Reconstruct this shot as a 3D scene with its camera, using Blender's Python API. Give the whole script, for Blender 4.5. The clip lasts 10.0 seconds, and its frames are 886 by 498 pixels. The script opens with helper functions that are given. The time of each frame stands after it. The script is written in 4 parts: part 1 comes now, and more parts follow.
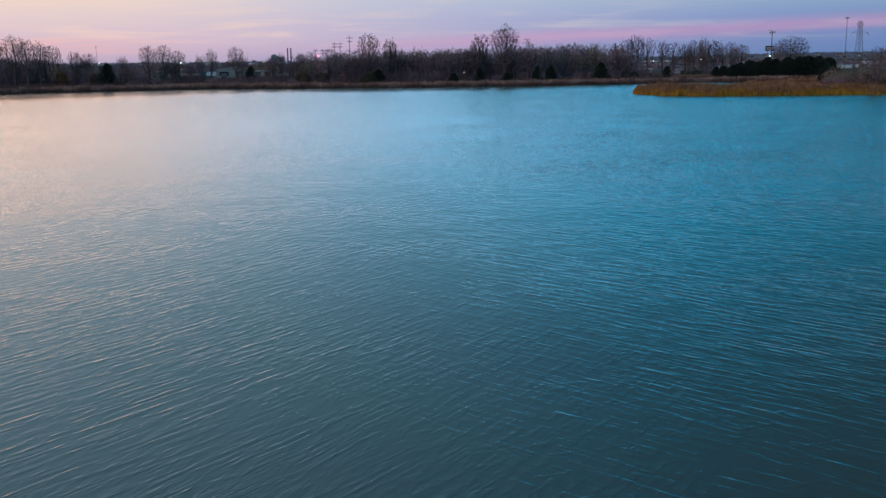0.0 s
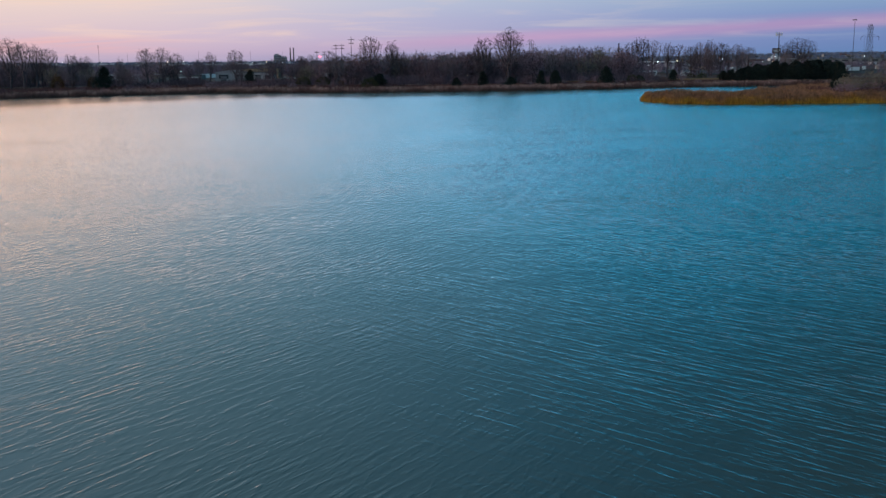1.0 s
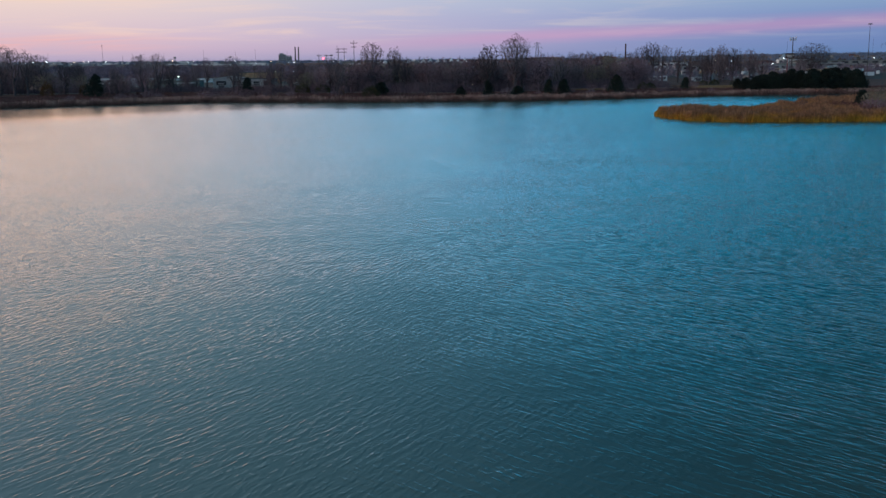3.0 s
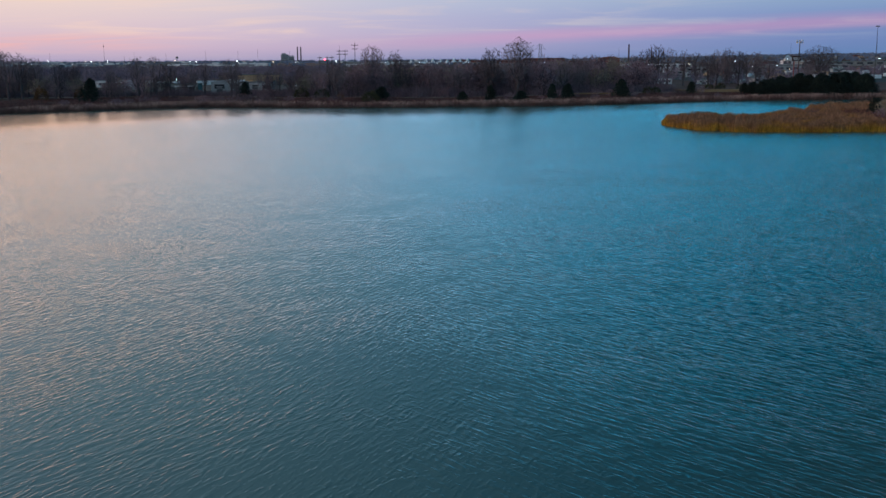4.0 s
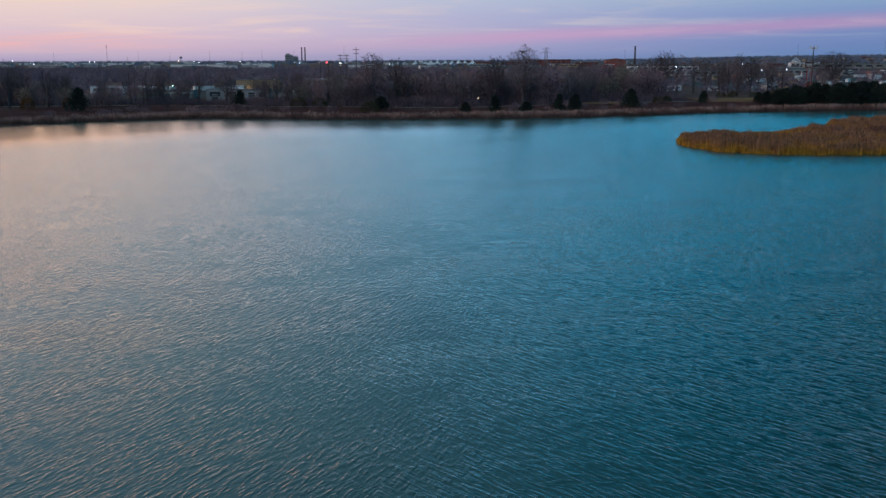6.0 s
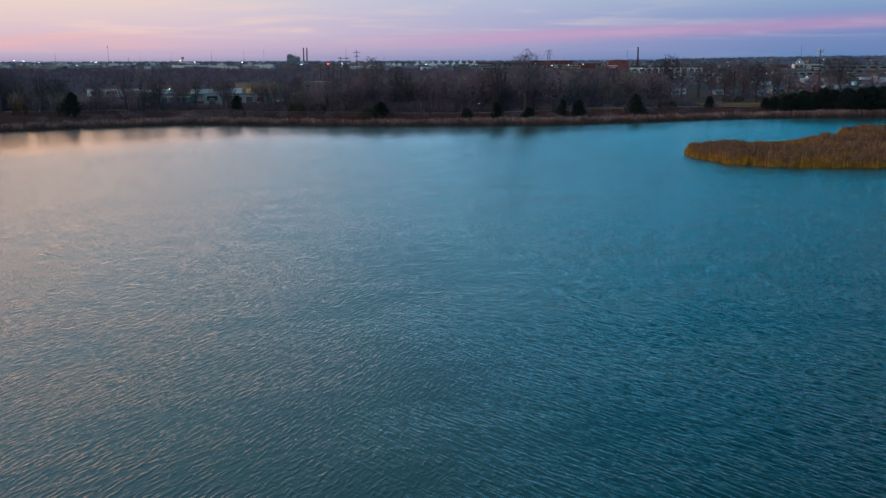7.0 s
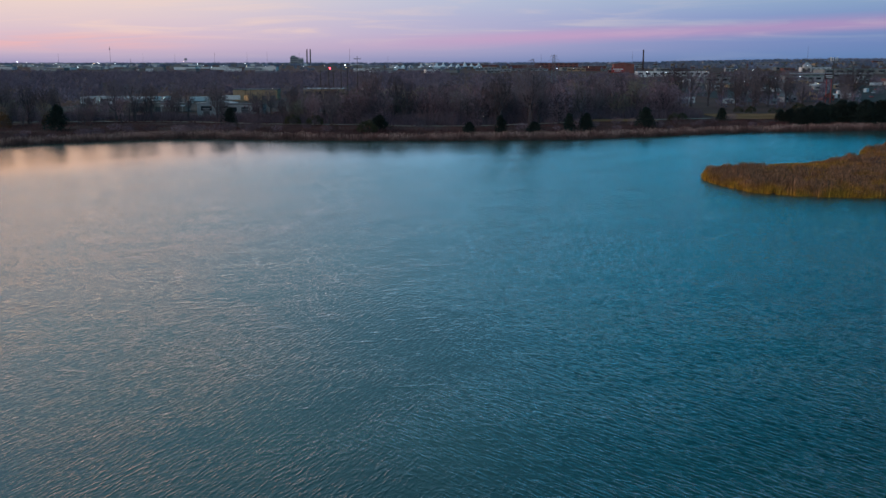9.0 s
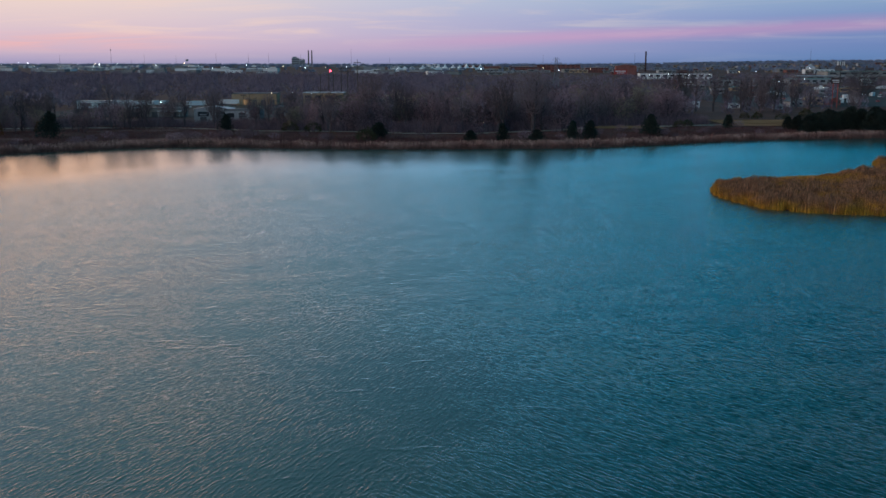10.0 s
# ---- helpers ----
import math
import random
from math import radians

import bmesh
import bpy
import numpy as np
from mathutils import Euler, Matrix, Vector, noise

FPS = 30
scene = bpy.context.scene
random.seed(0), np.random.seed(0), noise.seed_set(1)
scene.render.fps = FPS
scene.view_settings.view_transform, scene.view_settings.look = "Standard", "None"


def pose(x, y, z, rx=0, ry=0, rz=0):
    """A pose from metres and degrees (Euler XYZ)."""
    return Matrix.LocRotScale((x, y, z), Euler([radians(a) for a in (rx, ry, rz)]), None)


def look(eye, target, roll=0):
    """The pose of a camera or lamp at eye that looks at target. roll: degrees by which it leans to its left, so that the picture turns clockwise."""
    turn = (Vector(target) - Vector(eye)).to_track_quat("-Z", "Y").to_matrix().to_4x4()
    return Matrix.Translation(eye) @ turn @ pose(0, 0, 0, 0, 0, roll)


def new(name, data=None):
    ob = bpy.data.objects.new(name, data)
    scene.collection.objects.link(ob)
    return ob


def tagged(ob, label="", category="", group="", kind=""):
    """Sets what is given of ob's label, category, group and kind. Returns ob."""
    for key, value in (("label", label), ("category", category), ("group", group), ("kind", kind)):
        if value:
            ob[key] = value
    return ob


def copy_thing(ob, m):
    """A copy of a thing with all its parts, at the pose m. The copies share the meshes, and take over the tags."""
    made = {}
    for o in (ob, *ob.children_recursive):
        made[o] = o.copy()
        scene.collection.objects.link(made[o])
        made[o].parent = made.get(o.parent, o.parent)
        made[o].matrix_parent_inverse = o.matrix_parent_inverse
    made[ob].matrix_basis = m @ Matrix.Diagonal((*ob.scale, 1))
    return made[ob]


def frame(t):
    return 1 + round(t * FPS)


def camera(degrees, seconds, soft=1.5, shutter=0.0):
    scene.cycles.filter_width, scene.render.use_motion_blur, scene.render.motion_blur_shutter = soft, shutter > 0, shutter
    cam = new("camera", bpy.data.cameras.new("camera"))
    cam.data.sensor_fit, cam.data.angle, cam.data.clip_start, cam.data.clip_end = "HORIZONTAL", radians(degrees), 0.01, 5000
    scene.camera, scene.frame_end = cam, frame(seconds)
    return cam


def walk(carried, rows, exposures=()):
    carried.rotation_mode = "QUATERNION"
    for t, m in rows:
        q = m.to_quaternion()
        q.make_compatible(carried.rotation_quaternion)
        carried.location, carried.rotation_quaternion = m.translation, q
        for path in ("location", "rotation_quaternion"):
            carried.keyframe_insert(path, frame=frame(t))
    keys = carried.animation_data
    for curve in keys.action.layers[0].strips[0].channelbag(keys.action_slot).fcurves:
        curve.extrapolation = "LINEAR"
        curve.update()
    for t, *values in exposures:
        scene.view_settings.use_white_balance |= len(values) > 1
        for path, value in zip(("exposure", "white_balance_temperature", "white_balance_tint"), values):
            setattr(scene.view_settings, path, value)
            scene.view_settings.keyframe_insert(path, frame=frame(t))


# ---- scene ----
cam = camera(48.0, 10.0)
# seconds, east, north, height, tilt, heading, roll: a slow climb and glide towards the far shore
PATH = (
    (0.0, -0.00, 0.00, 10.00, 79.506, -0.020, -0.597),
    (0.5, 0.12, 4.39, 11.14, 79.479, 0.061, -0.568),
    (1.0, 0.27, 8.84, 12.26, 79.454, 0.140, -0.539),
    (1.5, 0.45, 13.33, 13.35, 79.432, 0.218, -0.508),
    (2.0, 0.64, 17.87, 14.41, 79.412, 0.295, -0.477),
    (2.5, 0.86, 22.45, 15.46, 79.394, 0.370, -0.446),
    (3.0, 1.09, 27.07, 16.48, 79.379, 0.444, -0.414),
    (3.5, 1.33, 31.71, 17.50, 79.366, 0.516, -0.382),
    (4.0, 1.59, 36.38, 18.50, 79.356, 0.587, -0.350),
    (4.5, 1.84, 41.06, 19.49, 79.347, 0.656, -0.318),
    (5.0, 2.10, 45.76, 20.48, 79.342, 0.723, -0.286),
    (5.5, 2.36, 50.47, 21.47, 79.338, 0.789, -0.254),
    (6.0, 2.62, 55.18, 22.46, 79.337, 0.853, -0.223),
    (6.5, 2.86, 59.89, 23.46, 79.338, 0.915, -0.193),
    (7.0, 3.10, 64.59, 24.46, 79.342, 0.975, -0.164),
    (7.5, 3.32, 69.28, 25.48, 79.348, 1.033, -0.135),
    (8.0, 3.53, 73.96, 26.51, 79.357, 1.090, -0.108),
    (8.5, 3.71, 78.61, 27.55, 79.367, 1.144, -0.082),
    (9.0, 3.87, 83.23, 28.62, 79.381, 1.196, -0.057),
    (9.5, 4.01, 87.82, 29.71, 79.396, 1.247, -0.034),
    (10.0, 4.11, 92.37, 30.83, 79.414, 1.295, -0.013),
)
walk(cam, [(t, pose(x, y, z, tilt, 0, head) @ pose(0, 0, 0, 0, 0, roll)) for t, x, y, z, tilt, head, roll in PATH])

# ---------------------------------------------------------------- sky and light


def srgb(r, g, b, a=1.0):
    """Linear colour from 0 to 255 screen values."""
    return tuple((c / 255 / 12.92) if c < 10 else ((c / 255 + 0.055) / 1.055) ** 2.4 for c in (r, g, b)) + (a,)


class Nodes:
    """A short way to build a node tree."""

    def __init__(self, tree):
        self.tree = tree
        tree.nodes.clear()

    def add(self, kind, **values):
        node = self.tree.nodes.new(kind)
        for key, value in values.items():
            setattr(node, key, value)
        return node

    def link(self, a, b):
        self.tree.links.new(a, b)

    def math(self, op, a, b=0.0, clamp=False):
        node = self.add("ShaderNodeMath", operation=op, use_clamp=clamp)
        for i, v in enumerate((a, b)):
            if isinstance(v, (int, float)):
                node.inputs[i].default_value = v
            else:
                self.link(v, node.inputs[i])
        return node.outputs[0]

    def smooth(self, v, lo, hi, a=0.0, b=1.0):
        node = self.add("ShaderNodeMapRange", interpolation_type="SMOOTHSTEP")
        self.link(v, node.inputs[0])
        for i, w in enumerate((lo, hi, a, b)):
            node.inputs[i + 1].default_value = w
        return node.outputs[0]

    def ramp(self, v, stops):
        node = self.add("ShaderNodeValToRGB")
        self.link(v, node.inputs[0])
        e = node.color_ramp.elements
        while len(e) < len(stops):
            e.new(0.5)
        for el, (p, c) in zip(e, stops):
            el.position, el.color = p, c
        return node.outputs[0]

    def mix(self, f, a, b, blend="MIX"):
        node = self.add("ShaderNodeMix", data_type="RGBA", blend_type=blend)
        for i, v in ((0, f), (6, a), (7, b)):
            if isinstance(v, (int, float, tuple)):
                node.inputs[i].default_value = v
            else:
                self.link(v, node.inputs[i])
        return node.outputs[2]

    def noise(self, vec, scale, detail=3.0, rough=0.5, stretch=(1, 1, 1), turn=0.0, distort=0.0):
        m = self.add("ShaderNodeMapping", vector_type="TEXTURE")
        m.inputs["Scale"].default_value = [1 / v for v in stretch]
        m.inputs["Rotation"].default_value = (0, 0, radians(turn))
        self.link(vec, m.inputs[0])
        n = self.add("ShaderNodeTexNoise")
        n.inputs["Scale"].default_value, n.inputs["Detail"].default_value = scale, detail
        n.inputs["Roughness"].default_value, n.inputs["Distortion"].default_value = rough, distort
        self.link(m.outputs[0], n.inputs["Vector"])
        return n.outputs[0]


SKY_STRENGTH = 1.0
world = bpy.data.worlds.new("dusk_sky")
scene.world = world
world.use_nodes = True
n = Nodes(world.node_tree)
way = n.add("ShaderNodeTexCoord").outputs["Generated"]
axes = n.add("ShaderNodeSeparateXYZ")
n.link(way, axes.inputs[0])
east, north, up = axes.outputs
height = n.math("MAXIMUM", up, 0.0)
level = n.math("POWER", height, 0.5)  # spreads the low sky over the ramps
side = n.math("DIVIDE", east, n.math("SQRT", n.math("ADD", n.math("MULTIPLY", east, east), n.math("ADD", n.math("MULTIPLY", north, north), 1e-4))))


def steps(*rows):
    """Ramp stops from rows of height, colour and, where the sky is brighter than white, its brightness."""
    return [(math.sqrt(e), tuple(v * (k[0] if k else 1) for v in srgb(*c))) for e, c, *k in rows]


dusk = n.ramp(level, steps((0.0, (150, 148, 184)), (0.004, (176, 164, 194)), (0.014, (206, 181, 200)), (0.027, (217, 192, 205)), (0.045, (229, 205, 205)), (0.064, (240, 215, 203)),
                           (0.10, (255, 204, 168), 2.0), (0.15, (255, 196, 158), 2.8), (0.30, (190, 203, 213), 1.6), (0.48, (138, 180, 206), 1.6), (1.0, (104, 160, 192), 1.15)))
lilac = n.ramp(level, steps((0.0, (140, 144, 182)), (0.004, (164, 158, 192)), (0.014, (196, 176, 202)), (0.027, (206, 188, 210)),
                            (0.045, (204, 196, 216)), (0.064, (206, 204, 220)), (0.10, (226, 212, 220), 1.5), (0.15, (208, 214, 234), 2.05), (0.36, (144, 190, 212), 1.4), (1.0, (94, 152, 180), 0.95)))
blue = n.ramp(level, steps((0.0, (88, 122, 170)), (0.007, (104, 136, 186)), (0.02, (116, 140, 192)), (0.042, (128, 152, 200)),
                           (0.064, (146, 176, 206)), (0.15, (44, 196, 252), 2.1), (0.4, (20, 150, 198), 0.85), (1.0, (46, 126, 168), 0.55)))
high_up = n.smooth(height, 0.06, 0.16)
sunset = n.smooth(n.math("ADD", side, n.math("ADD", n.math("MULTIPLY", high_up, 0.04), n.smooth(height, 0.22, 0.5, 0.0, 0.22))), -0.43, 0.02, 1.0, 0.0)  # the glow narrows towards the zenith
warm = n.smooth(n.math("ADD", side, n.math("MULTIPLY", high_up, 0.10)), -0.32, 0.42, 1.0, 0.0)
sky = n.mix(warm, blue, n.mix(sunset, lilac, dusk))
# long thin clouds
flat = n.add("ShaderNodeCombineXYZ")
n.link(side, flat.inputs[0])
n.link(n.math("MULTIPLY", height, 9.0), flat.inputs[1])
streaks = n.noise(flat.outputs[0], 6.5, 6.0, 0.6, (1, 1.6, 1), 10, 0.7)
soft_cloud = n.smooth(streaks, 0.46, 0.72)
low = n.math("MULTIPLY", n.smooth(height, 0.015, 0.13, 1.0, 0.0), n.smooth(height, 0.014, 0.034, 0.15, 1.0))
cream = n.mix(warm, srgb(176, 186, 208), srgb(248, 214, 196))
sky = n.mix(n.math("MULTIPLY", soft_cloud, n.math("MULTIPLY", low, 0.6)), sky, cream)
# the pink bank that lies slantwise over the horizon
bank = n.math("SUBTRACT", height, n.math("ADD", 0.0215, n.math("MULTIPLY", side, 0.036)))
bank = n.math("ADD", bank, n.math("MULTIPLY", n.math("SUBTRACT", streaks, 0.5), 0.008))
shape = n.math("MULTIPLY", n.smooth(bank, -0.011, 0.0), n.smooth(bank, 0.0, 0.011, 1.0, 0.0))
shape = n.math("MULTIPLY", shape, n.smooth(side, -0.2, 0.1))
sky = n.mix(n.math("MULTIPLY", shape, 0.36), sky, srgb(226, 152, 190))
# the salmon bank low over the sunset
glow = n.math("MULTIPLY", n.smooth(height, 0.008, 0.02), n.smooth(height, 0.02, 0.032, 1.0, 0.0))
glow = n.math("MULTIPLY", glow, n.smooth(side, -0.20, -0.36))
glow = n.math("MULTIPLY", glow, n.smooth(streaks, 0.40, 0.58, 0.2, 1.0))
sky = n.mix(n.math("MULTIPLY", glow, 0.5), sky, srgb(250, 180, 170))
dim = n.math("MULTIPLY", n.smooth(side, 0.02, 0.55), n.math("ADD", n.smooth(height, 0.35, 0.65, 0.10, 0.38), n.math("MULTIPLY", high_up, 0.52)))
sky = n.mix(dim, sky, (0.0, 0.0, 0.0, 1.0))  # the sky darkens away from the sunset
back = n.add("ShaderNodeBackground")
n.link(sky, back.inputs[0])
back.inputs[1].default_value = SKY_STRENGTH
n.link(back.outputs[0], n.add("ShaderNodeOutputWorld").inputs[0])

sun = new("sun", bpy.data.lights.new("sun", "SUN"))
sun.data.energy, sun.data.angle, sun.data.color = 0.35, radians(25), (1.0, 0.72, 0.6)
sun.matrix_basis = look((-90, 60, 22), (0, 0, 0))

# ---------------------------------------------------------------- materials


def material(name, base, rough=0.8, metal=0.0, spec=0.3):
    mat = bpy.data.materials.new(name)
    mat.use_nodes = True
    k = Nodes(mat.node_tree)
    p = k.add("ShaderNodeBsdfPrincipled")
    p.inputs["Base Color"].default_value = (*base, 1)
    p.inputs["Roughness"].default_value, p.inputs["Metallic"].default_value = rough, metal
    p.inputs["Specular IOR Level"].default_value = spec
    k.link(p.outputs[0], k.add("ShaderNodeOutputMaterial").inputs[0])
    return mat, k, p


def mottled(name, a, b, scale, rough=0.85, fine=None, bump=0.0, vary=0.0, metal=0.0, spec=0.3, island=False, stretch=(1, 1, 1)):
    """A surface of two colours at two scales; vary: how far each object (or loose piece) differs."""
    mat, k, p = material(name, a, rough, metal, spec)
    where = k.add("ShaderNodeTexCoord").outputs["Object"]
    big = k.noise(where, scale, 3.0, 0.6, stretch)
    small = k.noise(where, fine or scale * 9, 2.0, 0.6, stretch)
    f = k.smooth(k.math("ADD", k.math("MULTIPLY", big, 0.65), k.math("MULTIPLY", small, 0.35)), 0.36, 0.64)
    colour = k.mix(f, (*a, 1), (*b, 1))
    if vary:
        if island:
            chance = k.add("ShaderNodeNewGeometry").outputs["Random Per Island"]
        else:
            chance = k.add("ShaderNodeObjectInfo").outputs["Random"]
        hsv = k.add("ShaderNodeHueSaturation")
        k.link(k.math("ADD", 1 - vary / 2, k.math("MULTIPLY", chance, vary)), hsv.inputs["Value"])
        k.link(colour, hsv.inputs["Color"])
        colour = hsv.outputs[0]
    k.link(colour, p.inputs["Base Color"])
    if bump:
        b_node = k.add("ShaderNodeBump")
        b_node.inputs["Distance"].default_value = bump
        k.link(small, b_node.inputs["Height"])
        k.link(b_node.outputs[0], p.inputs["Normal"])
    return mat


def water_material():
    """Wind-ruffled lake: a silty blue-green body under a rippled mirror."""
    mat = bpy.data.materials.new("lake_water")
    mat.use_nodes = True
    k = Nodes(mat.node_tree)
    where = k.add("ShaderNodeTexCoord").outputs["Object"]
    axes = k.add("ShaderNodeSeparateXYZ")
    k.link(where, axes.inputs[0])
    chop = k.noise(where, 1.0, 2.0, 0.55, (0.5, 3.6, 1), 54, 0.4)
    cross = k.noise(where, 1.0, 2.0, 0.55, (0.42, 2.9, 1), -42, 0.4)
    swell = k.noise(where, 1.0, 2.0, 0.6, (0.75, 3.5, 1), 71, 0.5)
    far_swell = k.noise(where, 1.0, 2.0, 0.6, (0.6, 3.3, 1), -50, 0.5)
    ripple = k.noise(where, 1.0, 2.0, 0.6, (3.0, 8.0, 1), 30, 0.4)
    dash = k.smooth(k.noise(where, 1.0, 2.0, 0.6, (0.4, 1.5, 1), 14, 0.5), 0.54, 0.72)
    gust = k.smooth(k.noise(where, 0.07, 4.0, 0.65, (0.8, 1.2, 1), 20), 0.34, 0.66, 0.62, 1.15)
    drift = k.math("ADD", axes.outputs[0], k.math("MULTIPLY", k.noise(where, 0.03, 3.0, 0.6), 50.0))
    west = k.smooth(drift, 5, 45, 1.0, 0.0)
    east = k.math("SUBTRACT", 1.0, west)
    train = k.math("ADD", k.math("MULTIPLY", chop, west), k.math("MULTIPLY", cross, east))
    long = k.math("ADD", k.math("MULTIPLY", swell, west), k.math("MULTIPLY", far_swell, east))
    train = k.smooth(train, 0.38, 0.78)
    long = k.smooth(long, 0.40, 0.74)
    h = k.math("ADD", k.math("MULTIPLY", train, 0.30), k.math("MULTIPLY", ripple, 0.05))
    fetch = k.smooth(axes.outputs[1], 45, 120, 0.14, 0.62)  # the waves lengthen away from the near bank
    h = k.math("ADD", h, k.math("MULTIPLY", long, fetch))
    h = k.math("ADD", k.math("MULTIPLY", h, gust), k.math("MULTIPLY", dash, k.math("ADD", 0.04, k.math("MULTIPLY", fetch, k.math("ADD", 0.05, k.math("MULTIPLY", east, 0.14))))))
    h = k.math("MULTIPLY", h, k.math("ADD", 0.72, k.math("MULTIPLY", east, 0.68)))
    # single short wavelets out on the open water
    wavelet = k.smooth(k.noise(where, 1.0, 2.0, 0.6, (0.28, 0.6, 1), 8, 0.6), 0.60, 0.74)
    h = k.math("ADD", h, k.math("MULTIPLY", wavelet, k.smooth(axes.outputs[1], 110, 240, 0.0, 0.85)))
    waves = k.add("ShaderNodeBump")
    k.link(h, waves.inputs["Height"])
    # sheltered water along the far bank lies calmer
    east_side = k.math("MULTIPLY", k.math("MAXIMUM", k.math("SUBTRACT", axes.outputs[0], 20.0), 0.0), 0.42)
    west_side = k.math("MULTIPLY", k.math("MAXIMUM", k.math("SUBTRACT", -70.0, axes.outputs[0]), 0.0), 0.9)
    calm = k.smooth(k.math("ADD", k.math("SUBTRACT", axes.outputs[1], east_side), west_side), 335, 425)
    k.link(k.math("MULTIPLY", k.math("SUBTRACT", 1.0, k.math("MULTIPLY", calm, 0.75)), 0.058), waves.inputs["Distance"])
    # all normals are tilted south, so the water mirrors sky above the trees
    lean = k.add("ShaderNodeVectorMath", operation="ADD")
    k.link(waves.outputs[0], lean.inputs[0])
    south = k.add("ShaderNodeCombineXYZ")
    k.link(k.math("MULTIPLY", k.math("SUBTRACT", 1.0, k.math("MULTIPLY", calm, 0.95)), -0.09), south.inputs[1])
    k.link(south.outputs[0], lean.inputs[1])
    unit = k.add("ShaderNodeVectorMath", operation="NORMALIZE")
    k.link(lean.outputs[0], unit.inputs[0])
    part_lean = k.add("ShaderNodeVectorMath", operation="ADD")
    k.link(waves.outputs[0], part_lean.inputs[0])
    share_tilt = k.add("ShaderNodeCombineXYZ")
    k.link(k.smooth(axes.outputs[1], 90, 340, -0.040, -0.092), share_tilt.inputs[1])  # tilt grows northwards to cut the mirror share, a built-in darkening of far water
    k.link(share_tilt.outputs[0], part_lean.inputs[1])
    facing = k.add("ShaderNodeVectorMath", operation="NORMALIZE")
    k.link(part_lean.outputs[0], facing.inputs[0])
    silt = k.smooth(k.noise(where, 0.03, 3.0, 0.6), 0.3, 0.7)
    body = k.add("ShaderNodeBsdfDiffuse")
    body_tone = k.mix(silt, (0.006, 0.046, 0.043, 1), (0.012, 0.056, 0.043, 1))
    near_lift = k.smooth(axes.outputs[1], 25, 125, 1.0, 0.0)  # body colour painted lighter and redder near the start to raise brightness
    k.link(k.mix(near_lift, body_tone, (0.070, 0.086, 0.078, 1)), body.inputs["Color"])
    k.link(unit.outputs[0], body.inputs["Normal"])
    gloss = k.add("ShaderNodeBsdfGlossy")
    gloss.inputs["Color"].default_value, gloss.inputs["Roughness"].default_value = (1, 1, 1, 1), 0.18
    k.link(k.math("SUBTRACT", 0.18, k.math("MULTIPLY", calm, 0.05)), gloss.inputs["Roughness"])
    k.link(unit.outputs[0], gloss.inputs["Normal"])
    share = k.add("ShaderNodeFresnel")
    share.inputs["IOR"].default_value = 1.42
    k.link(facing.outputs[0], share.inputs["Normal"])
    both = k.add("ShaderNodeMixShader")
    k.link(share.outputs[0], both.inputs[0])
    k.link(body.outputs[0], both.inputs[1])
    k.link(gloss.outputs[0], both.inputs[2])
    k.link(both.outputs[0], k.add("ShaderNodeOutputMaterial").inputs[0])
    return mat


def reed_material(name, foot, mid, head, tall):
    """Dead reeds: marsh blades are greener and yellower at the foot, their plumes browner; cattails are darker towards
    the foot; each stem differs a little.
    """
    mat, k, p = material(name, mid, 0.85)
    geo = k.add("ShaderNodeNewGeometry")
    z = k.add("ShaderNodeSeparateXYZ")
    k.link(geo.outputs["Position"], z.inputs[0])
    patch = k.noise(geo.outputs["Position"], 0.12, 4.0, 0.65)
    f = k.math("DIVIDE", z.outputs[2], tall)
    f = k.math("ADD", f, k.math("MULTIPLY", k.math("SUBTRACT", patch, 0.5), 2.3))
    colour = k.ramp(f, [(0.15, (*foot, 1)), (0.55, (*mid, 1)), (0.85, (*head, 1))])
    hsv = k.add("ShaderNodeHueSaturation")
    tuft = k.smooth(k.noise(geo.outputs["Position"], 0.55, 3.0, 0.7), 0.36, 0.6, 0.58, 1.25)
    k.link(k.math("MULTIPLY", tuft, k.math("ADD", 0.5, k.math("MULTIPLY", geo.outputs["Random Per Island"], 1.0))), hsv.inputs["Value"])
    k.link(colour, hsv.inputs["Color"])
    k.link(hsv.outputs[0], p.inputs["Base Color"])
    return mat


def lamp_material(name, colour, power):
    mat = bpy.data.materials.new(name)
    mat.use_nodes = True
    k = Nodes(mat.node_tree)
    e = k.add("ShaderNodeEmission")
    e.inputs[0].default_value, e.inputs[1].default_value = (*colour, 1), power
    k.link(e.outputs[0], k.add("ShaderNodeOutputMaterial").inputs[0])
    return mat


WATER = water_material()
EARTH = mottled("winter_grassland", (0.075, 0.034, 0.030), (0.125, 0.062, 0.050), 0.05, 0.95, 1.3, 0.05, spec=0.1)
BARK = mottled("grey_bark", (0.060, 0.044, 0.048), (0.120, 0.090, 0.096), 1.2, 0.9, 14, 0.02, 0.5)
TWIG = mottled("bare_twigs", (0.105, 0.076, 0.084), (0.20, 0.146, 0.152), 0.25, 0.9, 3, 0, 0.9)
THICKET = mottled("thicket_twigs", (0.130, 0.078, 0.100), (0.29, 0.180, 0.198), 0.2, 0.9, 3, 0, 0.95)
OLIVE_TWIG = mottled("olive_twigs", (0.16, 0.128, 0.10), (0.30, 0.24, 0.17), 0.2, 0.9, 3, 0, 0.7)
BRUSH = mottled("red_brown_brush", (0.085, 0.033, 0.036), (0.165, 0.072, 0.064), 0.07, 0.9, 1.5, 0, 0.7, island=True)
UNDERGROWTH = mottled("undergrowth_twigs", (0.100, 0.064, 0.086), (0.185, 0.122, 0.138), 0.06, 0.9, 1.2, 0, 0.7, island=True)
